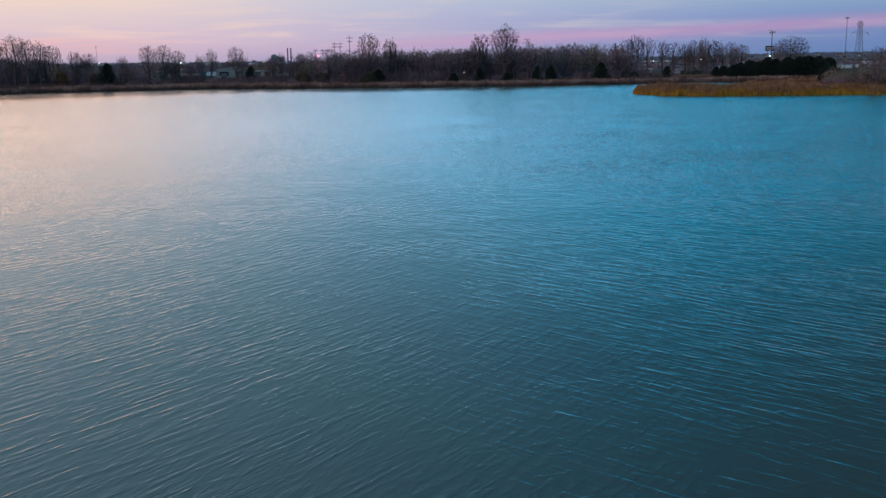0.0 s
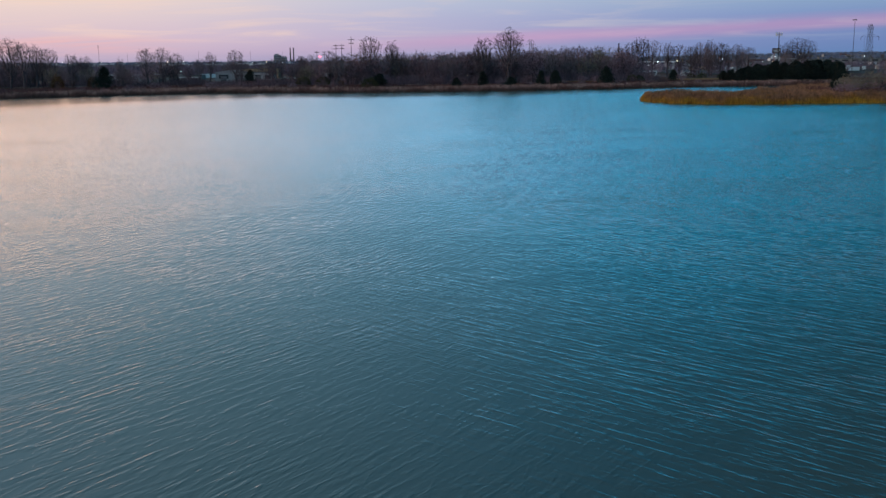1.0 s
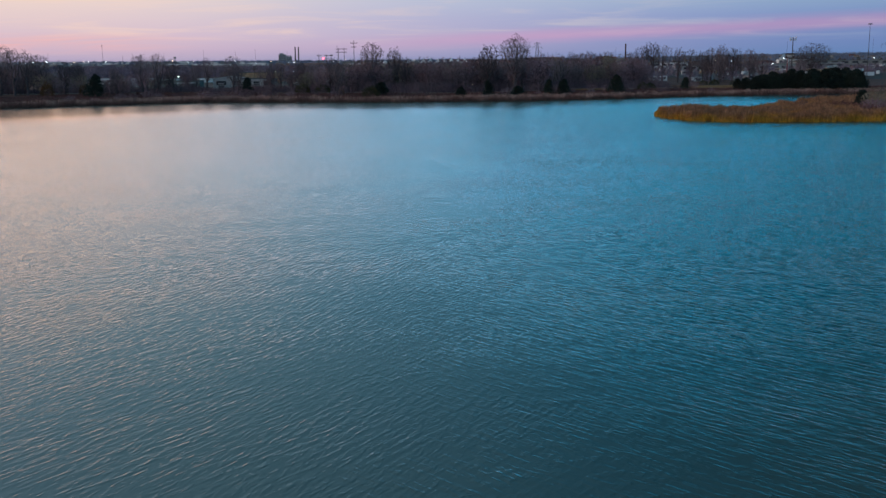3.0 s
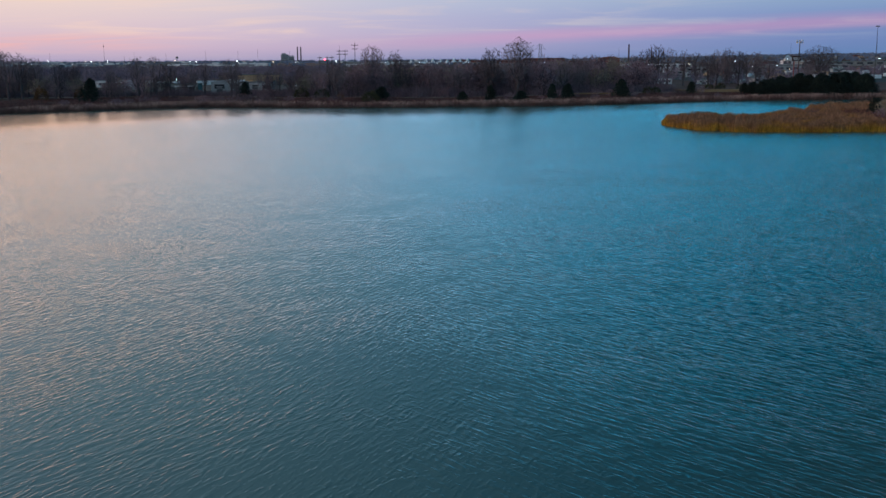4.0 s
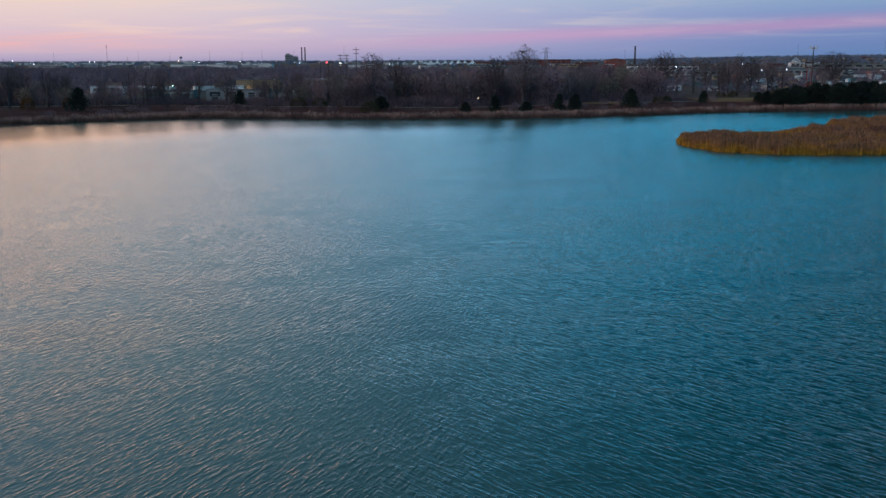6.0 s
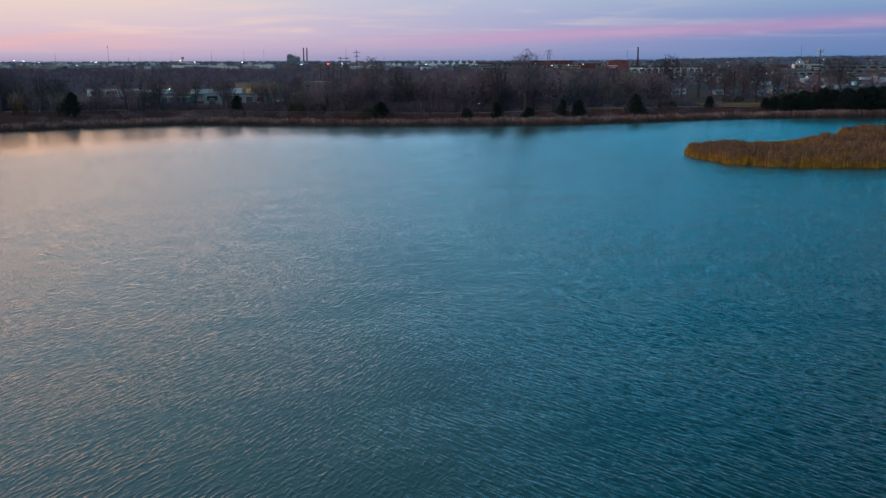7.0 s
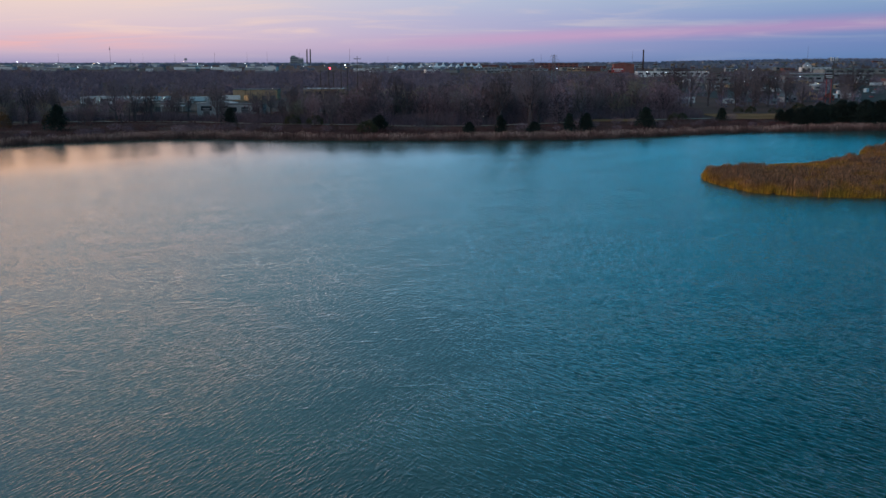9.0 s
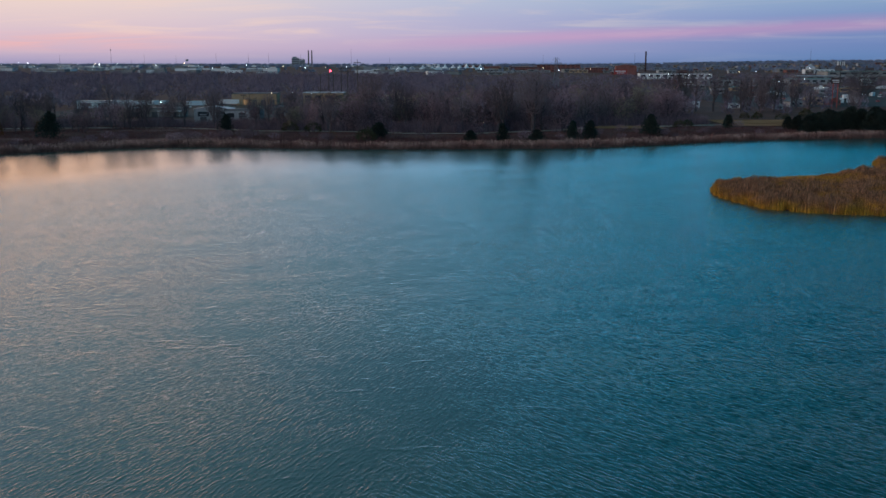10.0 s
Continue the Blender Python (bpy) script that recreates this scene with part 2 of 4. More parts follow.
CEDAR = mottled("cedar_needles", (0.010, 0.017, 0.015), (0.024, 0.034, 0.024), 0.5, 0.85, 5, 0, 0.5)
OLIVE = mottled("olive_leaves", (0.030, 0.034, 0.016), (0.075, 0.062, 0.028), 0.5, 0.85, 5, 0, 0.4)
RUST = mottled("russet_leaves", (0.09, 0.042, 0.018), (0.17, 0.085, 0.03), 0.5, 0.85, 5, 0, 0.4)
# twig colour shifted towards blue-purple to imitate haze over the far woods
HAZED_WOOD = mottled("far_wood_twigs", (0.120, 0.096, 0.140), (0.245, 0.180, 0.215), 0.045, 0.95, 0.3, 0, 0.7, island=True)
# pale blue in the ridge twigs stands in for distance haze
HAZED_RIDGE = mottled("ridge_wood", (0.145, 0.180, 0.265), (0.215, 0.245, 0.33), 0.006, 0.95, 0.08, 0, 0.5, island=True)
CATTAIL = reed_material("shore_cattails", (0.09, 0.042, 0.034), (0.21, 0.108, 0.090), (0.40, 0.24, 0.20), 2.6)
REED = reed_material("marsh_reeds", (0.47, 0.235, 0.026), (0.37, 0.170, 0.055), (0.30, 0.150, 0.085), 3.0)
GRAVEL = mottled("pale_gravel", (0.26, 0.20, 0.16), (0.37, 0.30, 0.24), 0.4, 0.95, 6, 0.02)
ASPHALT = mottled("lot_asphalt", (0.045, 0.042, 0.043), (0.075, 0.066, 0.062), 0.05, 0.9, 1.0, spec=0.06)
STRAW = mottled("straw_grass", (0.20, 0.098, 0.050), (0.34, 0.175, 0.095), 0.06, 0.95, 1.2, 0.03, spec=0.0)
PALE = mottled("pale_metal_sheet", (0.23, 0.24, 0.25), (0.33, 0.33, 0.34), 0.3, 0.6, 3, 0, 0.15)
WHITE = mottled("white_paint", (0.62, 0.62, 0.62), (0.76, 0.76, 0.75), 0.4, 0.5, 4, 0, 0.1)
TAN = mottled("tan_stucco", (0.30, 0.20, 0.12), (0.40, 0.28, 0.18), 0.3, 0.85, 4, 0, 0.15)
BRICK = mottled("red_brick_wall", (0.17, 0.06, 0.05), (0.25, 0.095, 0.08), 0.1, 0.85, 1.2, 0, 0.2)
DARKBRICK = mottled("sooty_brick", (0.05, 0.028, 0.028), (0.085, 0.045, 0.042), 0.1, 0.9, 1.2)
CONCRETE = mottled("weathered_concrete", (0.16, 0.155, 0.15), (0.26, 0.25, 0.235), 0.05, 0.9, 0.6, 0, 0.1)
DARKROOF = mottled("dark_roof", (0.055, 0.055, 0.062), (0.10, 0.10, 0.11), 0.2, 0.7, 2, 0, 0.2)
LIGHTROOF = mottled("light_roof", (0.26, 0.28, 0.31), (0.38, 0.39, 0.41), 0.2, 0.5, 2, 0, 0.15)
GREENROOF = mottled("green_metal_roof", (0.045, 0.12, 0.10), (0.07, 0.16, 0.13), 0.05, 0.5, 0.6)
REDPAINT = mottled("red_paint", (0.30, 0.04, 0.04), (0.38, 0.06, 0.055), 0.3, 0.5, 3)
STEEL = mottled("galvanised_steel", (0.14, 0.14, 0.15), (0.22, 0.22, 0.23), 0.5, 0.5, 4, 0, 0.1, metal=0.6)
RUSTSTEEL = mottled("dark_steel", (0.05, 0.045, 0.045), (0.09, 0.08, 0.075), 0.5, 0.7, 4, 0, 0.1)
POLEWOOD = mottled("pole_wood", (0.06, 0.045, 0.036), (0.10, 0.078, 0.06), 0.6, 0.9, 5)
CANVAS = mottled("white_canvas", (0.72, 0.72, 0.74), (0.82, 0.82, 0.82), 0.2, 0.8, 2)
BLUECANVAS = mottled("blue_canvas", (0.05, 0.14, 0.32), (0.07, 0.18, 0.38), 0.2, 0.8, 2)
GLASS_DARK = mottled("dark_window_glass", (0.02, 0.024, 0.03), (0.035, 0.04, 0.05), 0.5, 0.1, 4, 0, 0, spec=0.5)
TYRE = mottled("tyre_rubber", (0.02, 0.02, 0.02), (0.035, 0.035, 0.035), 3, 0.9, 20)
LAMP_WHITE = lamp_material("white_lamp_glow", (0.85, 0.93, 1.0), 14.0)
LAMP_WARM = lamp_material("warm_lamp_glow", (1.0, 0.75, 0.42), 12.0)
LAMP_GREEN = lamp_material("greenish_lamp_glow", (0.65, 1.0, 0.85), 12.0)
LAMP_RED = lamp_material("red_signal_glow", (1.0, 0.05, 0.08), 14.0)
LIT_DOOR = lamp_material("lit_doorway_glow", (1.0, 0.62, 0.32), 0.3)


def paint(name, c, rough=0.35):
    return mottled(name, c, tuple(v * 1.15 for v in c), 0.6, rough, 6, spec=0.5)


CAR_PAINTS = [paint("white_car_paint", (0.62, 0.62, 0.62)), paint("silver_car_paint", (0.32, 0.33, 0.34)),
              paint("black_car_paint", (0.02, 0.02, 0.022)), paint("red_car_paint", (0.33, 0.03, 0.03)), paint("blue_car_paint", (0.04, 0.08, 0.2))]

# ---------------------------------------------------------------- shaping


class Shape:
    """Vertices and faces that become one mesh."""

    def __init__(self):
        self.v, self.f = [], []

    def box(self, cx, cy, cz, sx, sy, sz, turn=0.0):
        """A box that stands on cz, with slightly cut upright edges left to bevel()."""
        c, s = math.cos(radians(turn)), math.sin(radians(turn))
        i = len(self.v)
        for z in (cz, cz + sz):
            for a, b in ((-1, -1), (1, -1), (1, 1), (-1, 1)):
                x, y = a * sx / 2, b * sy / 2
                self.v.append((cx + c * x - s * y, cy + s * x + c * y, z))
        self.f += [(i, i + 3, i + 2, i + 1), (i + 4, i + 5, i + 6, i + 7)]
        self.f += [(i + k, i + (k + 1) % 4, i + 4 + (k + 1) % 4, i + 4 + k) for k in range(4)]
        return self

    def tube(self, a, b, ra, rb, sides=3, cap=False):
        a, b = Vector(a), Vector(b)
        d = (b - a).normalized()
        u = d.orthogonal().normalized()
        w = d.cross(u)
        i = len(self.v)
        for p, r in ((a, ra), (b, rb)):
            for k in range(sides):
                t = 2 * math.pi * k / sides
                self.v.append(tuple(p + (u * math.cos(t) + w * math.sin(t)) * r))
        self.f += [(i + k, i + (k + 1) % sides, i + sides + (k + 1) % sides, i + sides + k) for k in range(sides)]
        if cap:
            self.f += [tuple(range(i + sides - 1, i - 1, -1)), tuple(range(i + sides, i + 2 * sides))]
        return self

    def ribbon(self, a, b, w0, w1, across):
        i = len(self.v)
        s = across
        self.v += [tuple(a - s * w0), tuple(a + s * w0), tuple(b + s * w1), tuple(b - s * w1)]
        self.f.append((i, i + 1, i + 2, i + 3))
        return self

    def face(self, *points):
        i = len(self.v)
        self.v += [tuple(p) for p in points]
        self.f.append(tuple(range(i, i + len(points))))
        return self

    def prism(self, outline, y0, y1):
        """An outline of (x, z) pushed from y0 to y1."""
        i, m = len(self.v), len(outline)
        self.v += [(x, y0, z) for x, z in outline] + [(x, y1, z) for x, z in outline]
        self.f += [tuple(range(i, i + m)), tuple(range(i + 2 * m - 1, i + m - 1, -1))]
        self.f += [(i + k, i + m + k, i + m + (k + 1) % m, i + (k + 1) % m) for k in range(m)]
        return self

    def mesh(self, name, mat, bevel=0.0, smooth=False):
        me = bpy.data.meshes.new(name)
        me.from_pydata(self.v, [], self.f)
        if bevel:
            bm = bmesh.new()
            bm.from_mesh(me)
            bmesh.ops.bevel(bm, geom=bm.edges[:], offset=bevel, segments=1, affect="EDGES", clamp_overlap=True)
            bm.to_mesh(me)
            bm.free()
        me.materials.append(mat)
        if smooth:
            me.shade_smooth()
        me.update()
        return me


def part(name, shape, mat, parent, label="", bevel=0.0, smooth=False):
    ob = new(name, shape.mesh(name, mat, bevel, smooth))
    ob.parent = parent
    return tagged(ob, label)


def thing(name, label, category, m, group="", kind=""):
    ob = new(name)
    ob.empty_display_size = 0.5
    ob.matrix_basis = m
    return tagged(ob, label, category, group, kind)


def placed(x, y, z, turn=0.0, size=1.0, tall=None):
    return Matrix.LocRotScale((x, y, z), Euler((0, 0, radians(turn))), (size, size, tall or size))


def quads(name, verts, mat, kind="stuff", label="", category="", faces=None):
    """One mesh from an array of loose four-cornered blades (n, 4, 3)."""
    me = bpy.data.meshes.new(name)
    v = np.asarray(verts, float).reshape(-1, 3)
    k = len(v) // 4
    me.vertices.add(len(v))
    me.vertices.foreach_set("co", v.ravel())
    me.loops.add(len(v))
    me.loops.foreach_set("vertex_index", np.arange(len(v), dtype=np.int32))
    me.polygons.add(k)
    me.polygons.foreach_set("loop_start", np.arange(0, 4 * k, 4, dtype=np.int32))
    me.update(calc_edges=True)
    me.materials.append(mat)
    return tagged(new(name, me), label, category, "", kind)


# ---------------------------------------------------------------- lake and land
rng = np.random.default_rng(7)
# control points of the shore: the far bank from west to east, the inlet, the reed point, then the near banks
SHORE = np.array([(-262, 299), (-215, 350), (-176, 407), (-152, 431), (-122, 452), (-98, 461), (-60, 454), (-33, 452), (-7, 453), (20, 456),
                  (47, 460), (79, 475), (113, 494), (140, 502), (164, 508), (205, 516), (262, 524), (292, 500), (270, 470), (190, 433),
                  (144, 414), (131, 402), (126, 388), (118, 375), (106, 367), (95, 362), (84, 357), (74, 349), (66.7, 340), (63.5, 326), (66, 312.5),
                  (71, 303), (89, 296), (110, 296.5), (132, 296.5), (165, 293.5), (235, 281), (300, 140), (320, 0), (240, -130), (0, -170),
                  (-240, -130), (-335, 30), (-310, 150)], float)


def curve(points, steps_each=6):
    """A closed smooth line through the points."""
    out = []
    m = len(points)
    for i in range(m):
        p0, p1, p2, p3 = (points[(i + k) % m] for k in (-1, 0, 1, 2))
        for t in np.arange(steps_each) / steps_each:
            out.append(0.5 * (2 * p1 + (p2 - p0) * t + (2 * p0 - 5 * p1 + 4 * p2 - p3) * t**2 + (3 * p1 - p0 - 3 * p2 + p3) * t**3))
    return np.array(out)


LAKE = curve(SHORE)
# small coves and points along the banks
jag = np.array([noise.noise((x * 0.11, y * 0.11, 0.0)) + 0.6 * noise.noise((x * 0.34, y * 0.34, 5.0)) for x, y in LAKE])
LAKE = LAKE + jag[:, None] * 0.8


def shore_distance(x, y):
    """How far a place lies from the water's edge: below zero on the lake."""
    x, y = np.asarray(x, float).ravel(), np.asarray(y, float).ravel()
    best = np.full(x.shape, 1e9)
    inside = np.zeros(x.shape, bool)
    for a, b in zip(LAKE, np.roll(LAKE, -1, 0)):
        d = b - a
        t = np.clip(((x - a[0]) * d[0] + (y - a[1]) * d[1]) / (d @ d + 1e-9), 0, 1)
        best = np.minimum(best, np.hypot(x - a[0] - t * d[0], y - a[1] - t * d[1]))
        cross = (a[1] > y) != (b[1] > y)
        inside ^= cross & (x < d[0] * (y - a[1]) / (d[1] + 1e-12) + a[0])
    return np.where(inside, -best, best)


def ease(v, lo, hi):
    t = np.clip((np.asarray(v, float) - lo) / (hi - lo), 0, 1)
    return t * t * (3 - 2 * t)


def marsh(x, y):
    """1 on the low reed point, 0 on the higher banks."""
    return ease(x, 40, 60) * ease(-np.asarray(y), -455, -432) * ease(-np.asarray(x), -215, -150) * ease(y, 220, 280)


def land(x, y, d=None):
    """Height of the ground."""
    x, y = np.asarray(x, float).ravel(), np.asarray(y, float).ravel()
    d = shore_distance(x, y) if d is None else d
    wet = np.maximum(-2.0, d * 0.25)
    dry = 0.35 * ease(d, 0, 6) + 1.75 * ease(d, 8, 44)
    dry = dry * (1 - marsh(x, y)) + 0.3 * ease(d, 0, 6) * marsh(x, y)
    far = np.hypot(x, y)
    rise = 17 * ease(far, 1300, 4000) + 14 * ease(x, 400, 1500) * ease(far, 2300, 4200)
    return np.where(d < 0, wet, dry) + rise


def ground_at(x, y):
    return float(land([x], [y])[0])


def axis(lo, hi, step, end, growth):
    mid = list(np.arange(lo, hi + 0.1, step))
    s, a = step, lo
    left, right = [], []
    while a > -end:
        s *= growth
        a -= s
        left.append(a)
    s, b = step, hi
    while b < end:
        s *= growth
        b += s
        right.append(b)
    return np.array(left[::-1] + mid + right)


gx, gy = axis(-260, 300, 3.5, 4700, 1.16), axis(285, 585, 3.6, 4700, 1.14)
X, Y = np.meshgrid(gx, gy)
D = shore_distance(X, Y)
Z = land(X, Y, D)
Z = Z + np.where(D > 4, np.array([noise.noise((x * 0.07, y * 0.07, 2.0)) for x, y in zip(X.ravel(), Y.ravel())]) * 0.25, 0)
ground = Shape()
ground.v = list(zip(X.ravel(), Y.ravel(), Z))
w = len(gx)
ground.f = [(j * w + i, j * w + i + 1, (j + 1) * w + i + 1, (j + 1) * w + i) for j in range(len(gy) - 1) for i in range(w - 1)]
tagged(new("ground", ground.mesh("ground", EARTH, smooth=True)), "brown winter grassland running to the horizon", "ground", kind="structure")

lake = Shape().face((-430, -340, 0), (430, -340, 0), (430, 620, 0), (-430, 620, 0))
tagged(new("water", lake.mesh("water", WATER)), "wind-rippled lake water reflecting the dusk sky", "water", kind="structure")


def strip(name, mat, line, width, label, lift=0.06):
    """A path laid on the ground along a line."""
    s = Shape()
    pts = [Vector((x, y)) for x, y in line]
    fine = []
    for a, b in zip(pts, pts[1:]):
        k = max(2, int((b - a).length / 4))
        fine += [a.lerp(b, t / k) for t in range(k)]
    fine.append(pts[-1])
    rows = []
    for i, p in enumerate(fine):
        d = (fine[min(i + 1, len(fine) - 1)] - fine[max(i - 1, 0)]).normalized()
        q = Vector((-d.y, d.x)) * (width / 2 + 0.25 * noise.noise((p.x * 0.2, p.y * 0.2, 1)))
        rows.append((p - q, p + q))
    for a, b in rows:
        for e in (a, b):
            s.v.append((e.x, e.y, ground_at(e.x, e.y) + 0.22 + lift))
    s.f = [(2 * i, 2 * i + 2, 2 * i + 3, 2 * i + 1) for i in range(len(rows) - 1)]
    return tagged(new(name, s.mesh(name, mat)), label, name.split("_")[-1], kind="structure")


strip("gravel_path", GRAVEL, [(-280, 508), (-200, 530), (-168, 536), (-125, 537), (-82, 518), (-44, 514), (-20, 504), (7, 504), (40, 522), (67, 546), (86, 549), (150, 575), (230, 590)], 4.4,
      "pale gravel lakeside path behind the brush")


def patch(name, mat, x0, x1, y0, y1, label, lift=0.1):
    s = Shape()
    nx, ny = 8, 8
    for j in range(ny + 1):
        for i in range(nx + 1):
            x, y = x0 + (x1 - x0) * i / nx, y0 + (y1 - y0) * j / ny
            x += 2 * noise.noise((x * 0.1, y * 0.1, 3))
            s.v.append((x, y, ground_at(x, y) + 0.25 + lift))
    s.f = [(j * (nx + 1) + i, j * (nx + 1) + i + 1, (j + 1) * (nx + 1) + i + 1, (j + 1) * (nx + 1) + i) for j in range(ny) for i in range(nx)]
    return tagged(new(name, s.mesh(name, mat)), label, name.split("_")[-1], kind="structure")


patch("straw_meadow", STRAW, 126, 168, 556, 606, "straw-coloured dry grass clearing behind the shore")
patch("straw_meadow", STRAW, 60, 92, 535, 555, "straw-coloured dry grass clearing behind the shore", 0.14)
patch("asphalt_pavement", ASPHALT, 190, 460, 760, 1320, "grey asphalt parking lot with parked cars")
patch("asphalt_pavement", ASPHALT, -240, -60, 625, 830, "worn asphalt yard between the sheds")

# ---------------------------------------------------------------- reeds and brush


def blades(x, y, z, tall, width, lean, gen, plume=0.0):
    """Loose upright blades, each a tapered strip; with plume, a thicker head on top."""
    k = len(x)
    t = gen.uniform(0, math.pi, k)
    across = np.stack([np.cos(t), np.sin(t), np.zeros(k)], 1) * (width * gen.uniform(0.6, 1.4, k))[:, None] / 2
    b = gen.uniform(0, 2 * math.pi, k)
    tip = np.stack([np.cos(b) * lean, np.sin(b) * lean, np.ones(k)], 1) * tall[:, None]
    foot = np.stack([x, y, z], 1)
    out = [np.stack([foot - across, foot + across, foot + tip + across * 0.35, foot + tip - across * 0.35], 1)]
    if plume:
        pick = gen.random(k) < plume
        f, tp, ac = foot[pick], tip[pick], across[pick]
        out.append(np.stack([f + tp * 0.82 - ac * 0.5, f + tp * 0.9 - ac * 1.6, f + tp * 1.06, f + tp * 0.9 + ac * 1.6], 1))
    return np.concatenate(out)


def scatter(x0, x1, y0, y1, count, gen):
    return gen.uniform(x0, x1, count), gen.uniform(y0, y1, count)


# cattails along the far bank
x, y = scatter(-270, 262, 280, 560, 900000, rng)
rough_row = np.interp(x, SHORE[:17, 0], SHORE[:17, 1])
keep = (np.abs(y - rough_row - 5) < 18)
x, y = x[keep], y[keep]
d = shore_distance(x, y)
wide = 9.5 + 3.0 * np.sin(x * 0.043) + 1.5 * np.sin(x * 0.19)
keep = (d > -1.2) & (d < wide) & (rng.random(len(x)) < 0.75)
x, y, d = x[keep], y[keep], d[keep]
clump = np.array([noise.noise((a * 0.22, b * 0.22, 4)) for a, b in zip(x, y)])
tall = (2.25 + 0.7 * clump) * rng.uniform(0.75, 1.15, len(x)) * (0.65 + 0.35 * ease(d, -1, 1.5))
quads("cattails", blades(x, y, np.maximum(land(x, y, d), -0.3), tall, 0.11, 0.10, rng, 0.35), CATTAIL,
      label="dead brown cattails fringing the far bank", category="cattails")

# reed point
x, y = scatter(54, 175, 288, 440, 430000, rng)
d = shore_distance(x, y)
open_ground = np.array([noise.noise((a * 0.06, b * 0.06, 9)) for a, b in zip(x, y)])
ragged = np.array([noise.noise((a * 0.35, b * 0.35, 14)) for a, b in zip(x, y)])
keep = (d > -0.5 + 1.6 * ragged) & (d < 36) & (x < 172)
keep &= (d < 5) | (open_ground > -0.38) | (rng.random(len(x)) < 0.4)
x, y, d, og, ragged = x[keep], y[keep], d[keep], open_ground[keep], ragged[keep]
clump = np.array([noise.noise((a * 0.25, b * 0.25, 6)) for a, b in zip(x, y)])
flattened = ease(y, 332, 356) * ease(-x, -114, -98) * ease(x, 70, 80)
tall = (2.2 + 1.3 * clump + 0.7 * og + 0.9 * ragged) * rng.uniform(0.7, 1.12, len(x)) * (0.7 + 0.3 * ease(d, -1, 1.2)) * (1 - 0.58 * flattened)
quads("marsh_reeds", blades(x, y, np.maximum(land(x, y, d), -0.3), tall, 0.10, 0.11, rng, 0.4), REED,
      label="tall orange-brown dead reeds covering a low point", category="reeds")

# red-brown brush between the cattails and the path
x, y = scatter(-270, 262, 285, 600, 760000, rng)
rough_row = np.interp(x, SHORE[:17, 0], SHORE[:17, 1])
keep = (y - rough_row > 2) & (y - rough_row < 70 + 60 * ease(-x, 60, 120))
x, y = x[keep], y[keep]
d = shore_distance(x, y)
mass = np.array([noise.noise((a * 0.05, b * 0.07, 12)) for a, b in zip(x, y)])
keep = (d > 7) & (d < 58 + 50 * ease(-x, 60, 120)) & ((mass > -0.15) | (rng.random(len(x)) < 0.35)) & (rng.random(len(x)) < 0.8)
x, y, d, mass = x[keep], y[keep], d[keep], mass[keep]
tall = (0.9 + 1.5 * np.clip(mass + 0.1, 0, 0.6)) * rng.uniform(0.6, 1.3, len(x)) * np.where(d > 30, 0.35, 1.0)
px_, py_ = scatter(121, 174, 316, 352, 14000, rng)
x, y = np.concatenate([x, px_]), np.concatenate([y, py_])
d = np.concatenate([d, shore_distance(px_, py_)])
tall = np.concatenate([tall, rng.uniform(1.0, 3.6, len(px_))])
quads("brush", blades(x, y, land(x, y, d), tall, 0.16, 0.45, rng), BRUSH,
      label="low red-brown leafless brush on the bank", category="brush")

# leafless undergrowth beneath the wood
x, y = scatter(-290, 120, 500, 640, 230000, rng)
mass = np.array([noise.noise((a * 0.04, b * 0.04, 20)) for a, b in zip(x, y)])
path_y = np.interp(x, [-280, -200, -125, -82, -20, 7, 40, 67, 150], [508, 530, 537, 518, 504, 504, 522, 546, 575])
inner = ease(x, -58, -40)
keep = (y > path_y + 5) & (y > 505) & (mass > -0.22 - 0.5 * inner) & (y < 575 + 65 * inner)
x, y, mass, inner = x[keep], y[keep], mass[keep], inner[keep]
tall = (1.6 + 3.2 * np.clip(mass + 0.15, 0, 0.6) + 1.6 * inner) * rng.uniform(0.5, 1.3, len(x))
quads("undergrowth", blades(x, y, land(x, y), tall, 0.14, 0.35, rng), UNDERGROWTH,
      label="dark purple-brown leafless undergrowth beneath the trees", category="undergrowth")

# ---------------------------------------------------------------- trees


